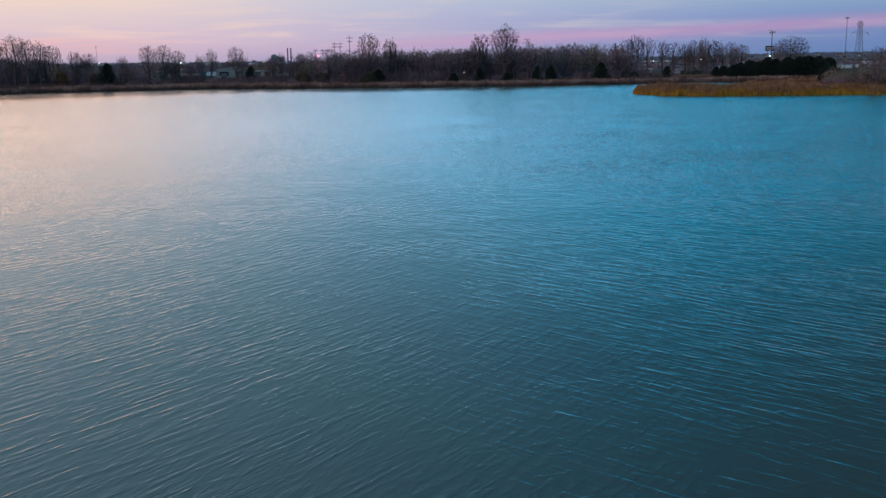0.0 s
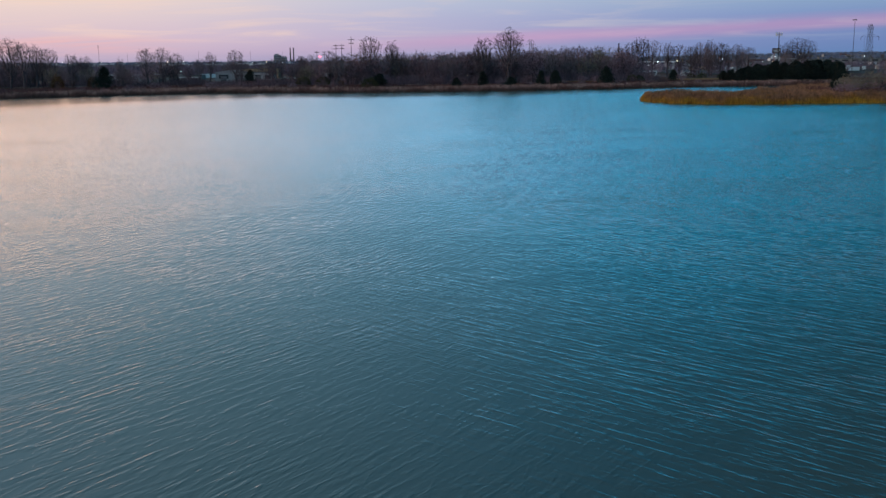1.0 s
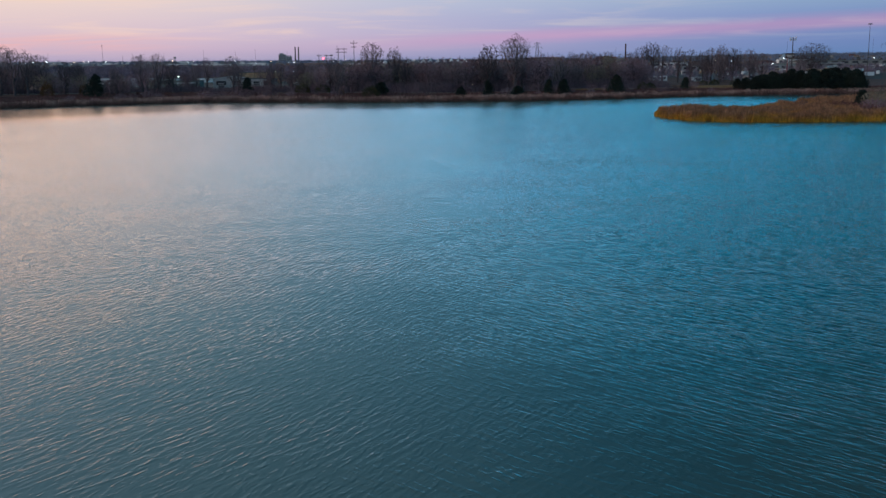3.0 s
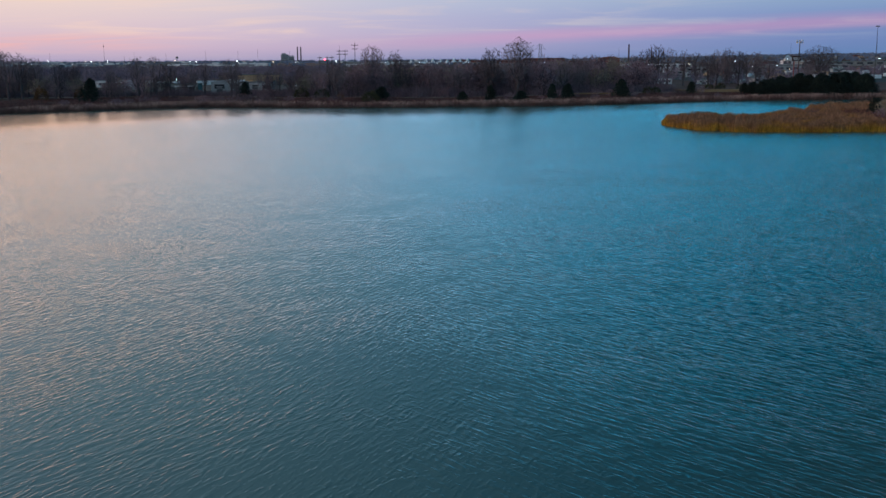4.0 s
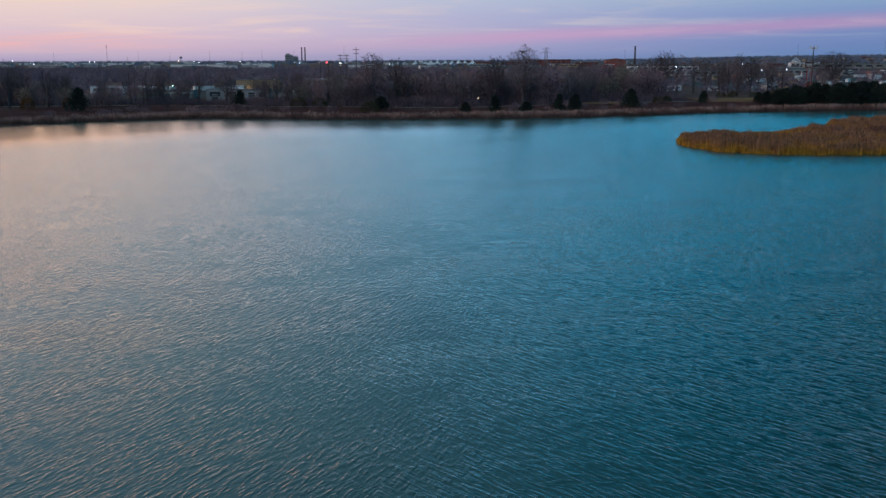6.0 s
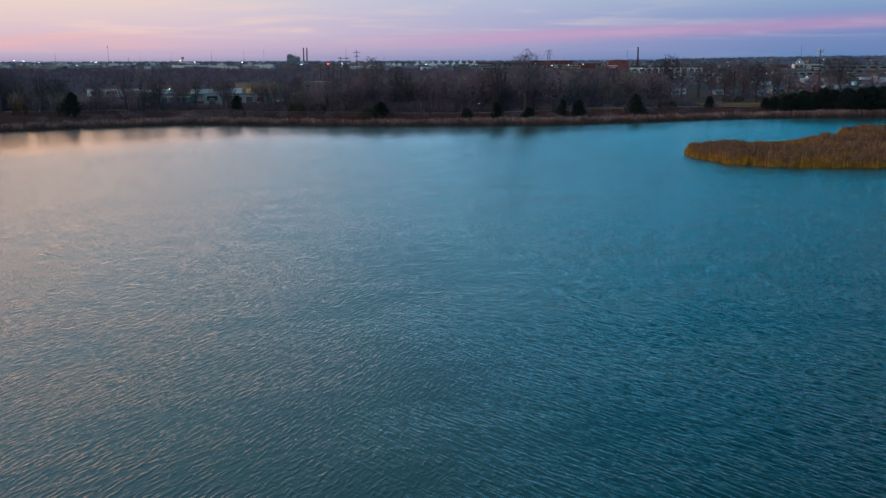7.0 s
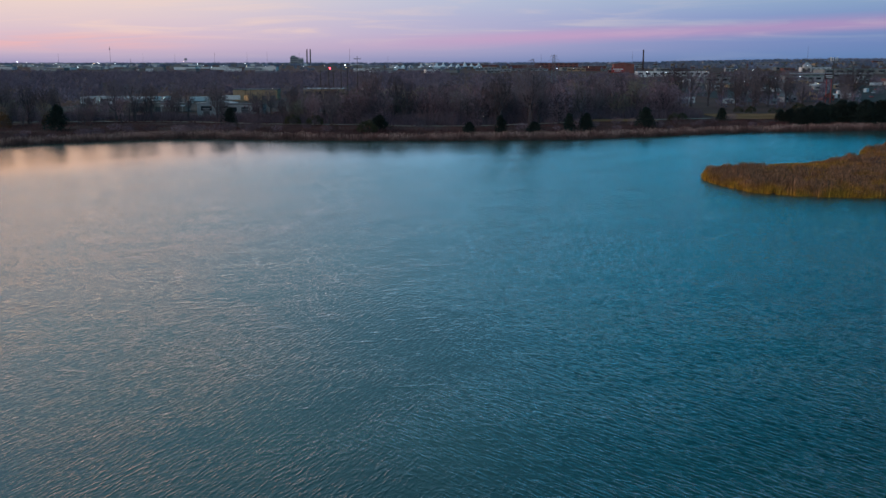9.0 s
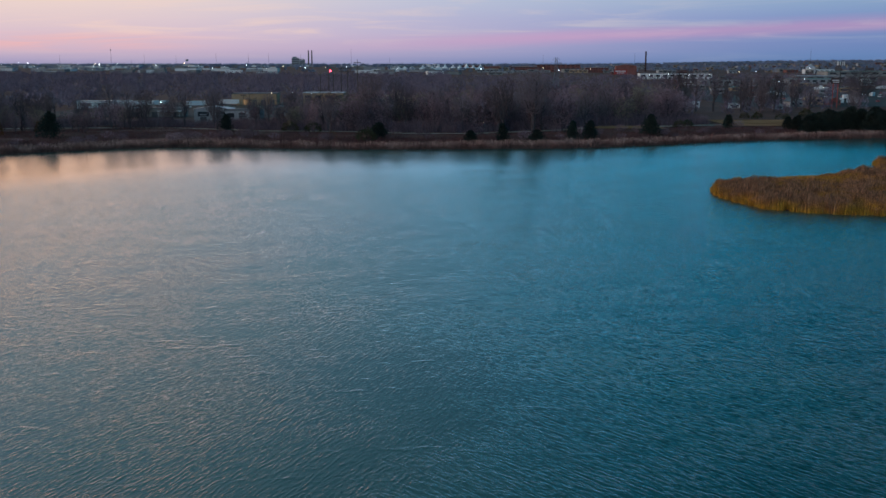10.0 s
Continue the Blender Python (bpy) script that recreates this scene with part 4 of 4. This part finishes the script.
def power_pole(x, y, high, arms, mat=POLEWOOD, turn=0.0, r=0.28):
    t = thing("power_pole", "dark utility pole with cross-arms above the trees", "power pole", placed(x, y, ground_at(x, y), turn), "power poles")
    part("pole", Shape().tube((0, 0, -0.5), (0, 0, high), r, r * 0.65, 8, True), mat, t)
    for f, reach in arms:
        a = part("cross_arm", Shape().box(0, 0.3, high * f, reach * 2, 0.28, 0.34), mat, t)
        for s in (-1, -0.45, 0.45, 1):
            part("insulator", Shape().tube((s * reach * 0.95, 0.3, high * f + 0.3), (s * reach * 0.95, 0.3, high * f + 0.9), 0.16, 0.09, 6, True), STEEL, a)
    return t


def mast(x, y, high, label, r=0.6, light=None, z=None, dishes=0):
    t = thing("radio_mast", label, "mast", placed(x, y, ground_at(x, y) if z is None else z))
    part("mast_pole", Shape().tube((0, 0, -1), (0, 0, high), r, r * 0.5, 8, True), RUSTSTEEL, t)
    for k in range(dishes):
        part("dish", Shape().tube((0, -r, high * (0.97 - 0.06 * k)), (0, -r * 3, high * (0.97 - 0.06 * k)), r * 1.6, r * 2.4, 10, True), STEEL, t)
    part("finial", Shape().tube((0, 0, high), (0, 0, high * 1.05), r * 0.3, r * 0.2, 5, True), RUSTSTEEL, t)
    return t


def stack(x, y, high, r, mat, z, label):
    t = thing("chimney_stack", label, "chimney", placed(x, y, z), "chimneys")
    part("shaft", Shape().tube((0, 0, -3), (0, 0, high), r, r * 0.78, 16), mat, t, smooth=False)
    part("rim", Shape().tube((0, 0, high - 1.0), (0, 0, high + 0.4), r * 0.9, r * 0.9, 16, True), RUSTSTEEL, t)
    return t


def street_lamp(x, y, high, glow, size, z=None):
    t = thing("street_lamp", "lit lamp on a thin steel pole", "street lamp", placed(x, y, ground_at(x, y) if z is None else z), "street lamps")
    part("pole", Shape().tube((0, 0, -0.5), (0, 0, high), 0.14, 0.08, 6), STEEL, t)
    part("arm", Shape().tube((0, 0, high - 0.1), (0, -1.2, high), 0.07, 0.06, 5), STEEL, t)
    bulb = Shape()
    bm = bmesh.new()
    bmesh.ops.create_icosphere(bm, subdivisions=1, radius=size)
    bulb.v = [(v.co.x, v.co.y - 1.2, v.co.z * 0.7 + high - size) for v in bm.verts]
    bulb.f = [tuple(v.index for v in f.verts) for f in bm.faces]
    bm.free()
    part("lamp_head", bulb, glow, t, "glowing lamp head")
    return t


# western yard
building("storage_shed", "long low dark-roofed shed with a pale canopy", -164, 636.6, 30, 12, 4.2, CONCRETE, DARKROOF, 2, 0, 3, 0, canopy=True, category="shed")
building("metal_shed", "weathered grey metal shed with a low gable", -121, 589.8, 18, 12, 6.4, PALE, LIGHTROOF, 4, 1.2, 2, 2, category="shed")
building("metal_shed", "pale grey metal shed beside the trees", -104, 581.1, 17, 9, 6.0, PALE, DARKROOF, -3, 0, 1, 3, category="shed")
building("warehouse", "tan warehouse with lit loading doors", -143, 795.7, 31, 18, 7.5, TAN, DARKROOF, 3, 0, 5, 0, lit=2)
building("warehouse", "tan brick warehouse with a pale flat roof", -98, 817.6, 29, 18, 7.5, TAN, LIGHTROOF, 3, 0, 4, 4)
building("workshop", "small pale workshop half hidden by trees", -76, 659.9, 12, 9, 4.5, PALE, LIGHTROOF, 8, 1.0, 1, 2)
building("workshop", "small pale workshop half hidden by trees", -196, 686.2, 16, 9, 4.5, PALE, LIGHTROOF, -4, 1.0, 2, 2)
building("workshop", "small pale workshop half hidden by trees", -232, 730, 22, 9, 4.5, WHITE, LIGHTROOF, 2, 0, 2, 2)
building("storage_shed", "low pale shed among the leafless trees", -10, 686.2, 10, 8, 3.4, PALE, LIGHTROOF, 12, 0.8, 1, 2, category="shed")
trailer(-157, 770.9, 14.5, 4)
trailer(-172, 748, 14.5, 30)
trailer(-226, 759.2, 14.5, 12)
for i, x in enumerate((-217, -212, -206, -200)):
    truck(x, 762 + i * 2.0, 60)
for i in range(12):
    make_car(-205 + i * 11 + random.uniform(-2, 2), 735 + random.uniform(-12, 12), random.uniform(70, 110), CAR_PAINTS[i % 3], "pale car parked in the yard")

# eastern lots
building("cottage", "small grey-roofed cottage near the clearing", 222, 766.5, 9, 11, 3.6, PALE, DARKROOF, 6, 3.0, 1, 2, category="house")
building("cottage", "tan cottage with a low roof", 247, 801.5, 12, 9, 4.6, TAN, TAN, -4, 1.6, 1, 2, category="house")
building("garden_shed", "small pale shed at the edge of the clearing", 203, 737.3, 5.5, 4, 2.4, PALE, LIGHTROOF, 10, 0.9, 1, 0, category="shed")
building("garden_shed", "small pale shed at the edge of the clearing", 178, 747.5, 9, 4, 2.6, WHITE, LIGHTROOF, -3, 0.6, 1, 1, category="shed")
building("mobile_home", "long white mobile home behind bare trees", 150, 759.2, 16, 5, 3.2, WHITE, LIGHTROOF, 5, 0, 1, 4, category="house")
building("cottage", "brick-red cottage beside the cedars", 256, 788.4, 8, 8, 3.4, BRICK, DARKROOF, 4, 2.4, 1, 2, category="house")
for i in range(4):
    trailer(262 + i * 5.2, 800.1 + i * 1.5, 9.5, 70)
building("store_hall", "pale store hall with a pyramid roof turret", 752, 2255.7, 60, 30, 9, WHITE, LIGHTROOF, -8, 0, 4, 6)
turret = thing("roof_turret", "pyramid-roofed white turret on the store hall", "turret", placed(728, 2233.8, ground_at(728, 2233.8) + 9.6, -8))
part("wall", Shape().box(0, 0, 0, 16, 16, 3), WHITE, turret)
part("roof", Shape().face((-9, -9, 3), (9, -9, 3), (0, 0, 12)).face((9, -9, 3), (9, 9, 3), (0, 0, 12)).face((9, 9, 3), (-9, 9, 3), (0, 0, 12)).face((-9, 9, 3), (-9, -9, 3), (0, 0, 12)), LIGHTROOF, turret)
building("big_store", "long warehouse store with a green metal roof", 790, 2058.6, 190, 90, 8, CONCRETE, GREENROOF, -6, 0, 6, 10)
building("long_store", "long white-fronted store with lamps before it", 360, 1825, 120, 40, 9, WHITE, CONCRETE, -4, 0, 6, 10)
building("long_store", "pale flat-roofed store beyond the lots", 560, 1635.2, 120, 40, 8, CONCRETE, LIGHTROOF, -6, 0, 5, 8)
building("long_store", "pale flat-roofed store beyond the lots", 470, 1474.6, 60, 30, 7, PALE, GREENROOF, -6, 0, 4, 6)
building("long_store", "grey flat-roofed store beyond the lots", 330, 1401.6, 50, 25, 7, PALE, DARKROOF, -3, 0, 4, 5)
for x, y, wd, fl in ((72, 2739, 40, 2), (150, 2639.7, 66, 2), (228, 2549.2, 104, 3), (310, 2467.4, 54, 2), (19.6, 2937, 50, 2)):
    building("brick_block", "red-brick block with rows of windows", x, y, wd, 30, 5.5 * fl, BRICK, DARKROOF if fl == 3 else LIGHTROOF, -3, 0, 0, 9, floors=fl)
building("brick_block", "plain red-brick hall with a big sign", 337, 2207.5, 42, 30, 18, BRICK, BRICK, -3, 3, 0, 0)
shop = thing("shop_sign", "wide red sign board with pale bars on posts", "sign", placed(291, 1973.9, ground_at(291, 1973.9), -3))
part("board", Shape().box(0, 0, 5, 24, 0.8, 9), REDPAINT, shop, bevel=0.1)
part("bar", Shape().box(0, -0.46, 10.3, 19, 0.1, 1.6), WHITE, shop)
part("bar", Shape().box(0, -0.46, 7.2, 13, 0.1, 1.3), WHITE, shop)
for s in (-8, 8):
    part("post", Shape().box(s, 0, -0.5, 0.8, 0.6, 5.5), STEEL, shop)

# white tents of a market
for i, (x, y, sz) in enumerate(((-112, 2817.8, 13), (-86, 2810.5, 10), (-70, 2817.8, 14), (-52, 2825.1, 15), (-30, 2817.8, 13), (-12, 2832.4, 12), (6, 2839.7, 16), (24, 2832.4, 13), (44, 2847, 14), (-140, 2795.9, 9), (-160, 2810.5, 9), (-176, 2803.2, 9))):
    tent = thing("market_tent", "white peaked canvas tent" if i != 6 else "blue and white peaked canvas tent", "tent", placed(x, y, ground_at(x, y), i * 7, 1.35), "market tents")
    a = sz / 2
    part("side_wall", Shape().box(0, 0, 0, sz, sz, 3.2), CANVAS if i != 6 else BLUECANVAS, tent)
    ring = [(-a, -a), (a, -a), (a, a), (-a, a)]
    cover = Shape()
    for k in range(4):
        p, q = ring[k], ring[(k + 1) % 4]
        m1, m2 = (p[0] * 0.35, p[1] * 0.35, 6.0), (q[0] * 0.35, q[1] * 0.35, 6.0)
        cover.face((p[0] * 1.03, p[1] * 1.03, 3.2), (q[0] * 1.03, q[1] * 1.03, 3.2), m2, m1).face(m1, m2, (0, 0, 12 * sz / 14))
    part("peak", cover, CANVAS, tent)

# power station on the horizon
px, py = -602, 3747
pz = 14
plant = thing("power_station", "grey stepped power station on the horizon", "power station", placed(px, py, pz, 8))
part("boiler_house", Shape().box(-10, 0, -3, 28, 40, 38), PALE, plant, bevel=0.5)
part("upper_house", Shape().box(-13, 0, 35.01, 15, 30, 4.5), PALE, plant, bevel=0.4)
part("precipitator_house", Shape().box(14.2, 0, -3, 20, 38, 31), PALE, plant, bevel=0.5)
part("turbine_hall", Shape().box(-55, 0, -3, 61, 40, 17), PALE, plant, bevel=0.5)
part("annex", Shape().box(36, 0, -3, 22, 34, 14), PALE, plant, bevel=0.5)
for k in range(3):
    part("roof_vent", Shape().box(7 + k * 6, 0, 28.01, 3, 3, 4), RUSTSTEEL, plant)
for k in range(4):
    part("window_band", Shape().box(-10, -20.1, 6 + k * 7.5, 23, 0.4, 2.0), GLASS_DARK, plant)
    part("window_band", Shape().box(14, -19.1, 4 + k * 6, 16, 0.4, 1.6), GLASS_DARK, plant)
stack(-559, 3707, 62, 2.6, RUSTSTEEL, 13, "tall dark chimney of the power station")
stack(-547, 3707, 62, 2.6, RUSTSTEEL, 13, "tall dark chimney of the power station")
stack(438, 2546, 52, 2.2, DARKBRICK, 6, "tall brick chimney over the red hall")

# towers and poles
cell = thing("cell_tower", "slim grey mobile-phone tower with antenna panels", "cell tower", placed(236.4, 724.5, ground_at(236, 724)))
part("pole", Shape().tube((0, 0, -0.5), (0, 0, 29.4), 0.42, 0.26, 10, True), RUSTSTEEL, cell)
part("platform", Shape().tube((0, 0, 27.8), (0, 0, 28.1), 1.6, 1.6, 12, True), STEEL, cell)
for k in range(9):
    t = radians(k * 40)
    part("antenna", Shape().box(math.cos(t) * 2.1, math.sin(t) * 2.1, 27.2, 0.36, 0.28, 2.5, k * 40), WHITE, cell, "pale antenna panel")
    part("bracket", Shape().tube((math.cos(t) * 0.3, math.sin(t) * 0.3, 28.2), (math.cos(t) * 2.1, math.sin(t) * 2.1, 28.4), 0.06, 0.06, 4), STEEL, cell)
sign = thing("pole_sign", "dark road sign board with pale bars on red posts", "sign", placed(244, 752, ground_at(244, 752), 5))
part("board", Shape().box(0, 0, 15.5, 6.4, 0.7, 3.6), DARKBRICK, sign, bevel=0.1)
part("bar", Shape().box(0, -0.4, 17.3, 5.2, 0.1, 0.7), WHITE, sign)
part("bar", Shape().box(0, -0.4, 16.2, 4.2, 0.1, 0.6), WHITE, sign)
for s in (-1.6, 1.6):
    part("post", Shape().box(s, 0, -0.3, 0.4, 0.4, 15.8), REDPAINT, sign)
lattice("transmission_pylon", "steel lattice transmission pylon with wide arms", 210.6, 510.5, 31, 4.8, 1.2, ((0.81, 4.8), (0.965, 1.6)), RUSTSTEEL, 10, r=0.075)
lattice("transmission_pylon", "steel lattice transmission pylon above the wood", 90, 1055.6, 33.5, 7, 1.6, ((0.86, 5), (0.97, 3)), STEEL, 0, r=0.15)
flood = thing("floodlight_mast", "tall thin highway floodlight mast", "light mast", placed(319.5, 800, ground_at(319, 800)))
part("pole", Shape().tube((0, 0, -0.5), (0, 0, 41.0), 0.27, 0.15, 8, True), RUSTSTEEL, flood)
part("head_ring", Shape().tube((0, 0, 40.7), (0, 0, 41.1), 1.3, 1.3, 10, True), STEEL, flood)
for k in range(6):
    t = radians(60 * k)
    part("luminaire", Shape().box(math.cos(t) * 1.4, math.sin(t) * 1.4, 40.3, 0.6, 0.6, 0.45, 60 * k), RUSTSTEEL, flood)
for x, y, h, arms in ((-94, 1035.1, 32, ((0.93, 4.2), (0.84, 3.2))), (-107, 1065.8, 27, ((0.95, 3.4), (0.86, 3.4))), (-113, 1065.8, 27, ((0.95, 3.4), (0.86, 3.4))), (-128, 1087.7, 22, ((0.94, 3), (0.84, 3))), (-136, 1087.7, 22, ((0.94, 3),)), (-122, 1077.5, 22, ((0.94, 2.4),))):
    power_pole(x * 0.755, y * 0.765, h * 0.97, tuple((f, w * 0.6) for f, w in arms), POLEWOOD, random.uniform(-8, 8))
for x, y, h in ((-140, 759.2, 13), (-152, 686.2, 12), (-118, 642.4, 12), (-98, 730, 12), (-205, 700.8, 12)):
    power_pole(x, y, h, ((0.93, 1.4),), POLEWOOD, 20, 0.18)
mast(-902, 2660, 55, "tall thin radio mast on the horizon", 0.5, dishes=2)
mast(-850, 2660, 26, "thin dark mast above the far town", 0.5)
for x, y, h in ((-1264.6, 4062, 46), (-1138.2, 4062, 40), (-990.9, 4107, 50), (-851.5, 4062, 48), (-780.9, 4107, 52), (-630.8, 3972, 44), (-592.6, 4017, 50), (-415.6, 3792, 60), (-295.1, 4062, 34), (285.7, 3792, 40), (603.3, 3702, 44), (1530.1, 3702, 58), (1161.5, 3522, 50), (-1601.9, 4062, 44)):
    mast(x, y, h, "thin mast far off on the skyline", 0.5)
tank = thing("water_tower", "small round water tower on the horizon", "water tower", placed(-1058, 3927, 14))
part("tank", Shape().tube((0, 0, 24), (0, 0, 31), 5, 5, 14, True), PALE, tank)
part("column", Shape().tube((0, 0, -2), (0, 0, 24), 1.1, 1.1, 10), PALE, tank)

# low far town
town = random.Random(3)
for i in range(260):
    y = town.uniform(2200, 3700)
    x = town.uniform(-0.45, 0.43) * y
    if -0.18 < x / y < -0.11 and y < 3600:
        continue
    if x < 0:
        building("far_building", "low grey building in the far town", x, y, town.uniform(14, 62), town.uniform(12, 28), town.uniform(4, 8), town.choice((PALE, WHITE, WHITE, CONCRETE)), town.choice((LIGHTROOF, LIGHTROOF, WHITE, DARKROOF)), town.uniform(-15, 15), 0, 0, 0)
    else:
        building("far_building", "low building in the far town", x, y, town.uniform(14, 46), town.uniform(12, 26), town.uniform(4, 7.5), town.choice((PALE, PALE, CONCRETE, CONCRETE, BRICK, TAN)), town.choice((LIGHTROOF, DARKROOF, DARKROOF)), town.uniform(-15, 15), 0, 2, 4)

# small workshops and sheds scattered over the eastern lots
lots = random.Random(8)
for i in range(34):
    y = lots.uniform(960, 1780)
    x = lots.uniform(0.17, 0.44) * y
    building("lot_shed", "small low workshop among the eastern lots", x, y, lots.uniform(8, 22), lots.uniform(8, 14), lots.uniform(3, 4.8), lots.choice((PALE, WHITE, TAN, CONCRETE, BRICK)), lots.choice((LIGHTROOF, DARKROOF, GREENROOF, PALE)), lots.uniform(-12, 12), lots.choice((0, 1.4)), 1, 2, category="shed")
for i in range(12):
    y = lots.uniform(830, 1250)
    trailer(lots.uniform(0.27, 0.42) * y, y, lots.uniform(8, 14), lots.uniform(-20, 80))

# cars on the eastern lots
for row in range(9):
    for i in range(11):
        if random.random() < 0.25:
            continue
        x, y = 235 + row * 6 + i * 15 + random.uniform(-0.6, 0.6), 847 + row * 50 + random.uniform(-1, 1)
        mat = random.choice(CAR_PAINTS[:3] + CAR_PAINTS)
        make_car(x, y, 88 + random.uniform(-4, 4), mat, "parked " + mat.name.split("_")[0] + " car on the asphalt lot")

# lamps that burn at dusk
for x, y, h, glow, size in ((-1887.4, 4332, 22, LAMP_WHITE, 3.6), (-1809.7, 4242, 20, LAMP_WHITE, 2.6), (-1393.8, 3522, 14, LAMP_WHITE, 2.6), (-1181.1, 3342, 14, LAMP_WHITE, 3.6), (-1132.4, 3360, 14, LAMP_WHITE, 2.6), (-1510.3, 3567, 14, LAMP_WHITE, 3),
                            (-809.8, 3162, 14, LAMP_WHITE, 3), (-654.7, 3117, 14, LAMP_WHITE, 2.6), (-1030.2, 3792, 16, LAMP_WARM, 3), (-326.8, 2892, 13, LAMP_WHITE, 2.6), (-535.6, 3072, 13, LAMP_WARM, 2.4), (-1714.2, 3792, 14, LAMP_WHITE, 3), (-1378.7, 3837, 14, LAMP_WARM, 2.8),
                            (-260, 2336, 12, LAMP_WARM, 1.8), (-140, 2190, 12, LAMP_WHITE, 1.6), (36, 2190, 13, LAMP_WHITE, 2.0), (170, 2277.6, 14, LAMP_WARM, 1.9), (186, 2073.2, 12, LAMP_WHITE, 2.3), (262, 2190, 13, LAMP_WARM, 1.6),
                            (330, 1722.8, 10, LAMP_WHITE, 1.5), (362, 1722.8, 10, LAMP_WHITE, 1.7), (300, 1722.8, 10, LAMP_WHITE, 1.4), (398, 1737.4, 10, LAMP_WARM, 1.3), (520, 1898, 12, LAMP_WHITE, 1.7), (470, 1825, 12, LAMP_WARM, 1.3), (712, 2190, 14, LAMP_WHITE, 2.2),
                            (820, 1985.6, 14, LAMP_WHITE, 1.7), (336, 1168, 10, LAMP_WHITE, 1.5), (300, 934.4, 9, LAMP_WARM, 0.7), (410, 1314, 10, LAMP_WHITE, 1.2), (262, 1022, 9, LAMP_WHITE, 0.7),
                            (-170, 664.3, 7, LAMP_GREEN, 0.75), (-200, 642.4, 6, LAMP_GREEN, 0.5), (-128, 776.7, 9, LAMP_WARM, 0.6), (-104, 795.7, 8, LAMP_WHITE, 0.5), (-118, 800.1, 8, LAMP_WHITE, 0.45), (-4, 730, 13, LAMP_WARM, 0.5), (12, 513.9, 4, LAMP_WARM, 0.22)):
    street_lamp(x, y, h * (0.7 if y > 2800 else 1.0), glow, size * 0.34)
glows = random.Random(11)
for i in range(38):
    y = glows.uniform(2300, 3300)
    x = glows.uniform(-0.44, -0.1) * y if i < 30 else glows.uniform(-0.1, 0.4) * y
    street_lamp(x, y, glows.uniform(7, 11), glows.choice((LAMP_WHITE, LAMP_WHITE, LAMP_WARM)), glows.uniform(0.25, 0.6))
signal = thing("signal_light", "red signal light on a steel post", "signal light", placed(-150, 1241, ground_at(-150, 1241)))
part("post", Shape().tube((0, 0, -0.5), (0, 0, 20.5), 0.2, 0.15, 6), STEEL, signal)
part("lens", Shape().tube((0, -0.2, 20.0), (0, -0.6, 20.0), 0.9, 0.8, 10, True), LAMP_RED, signal, "glowing red lens")
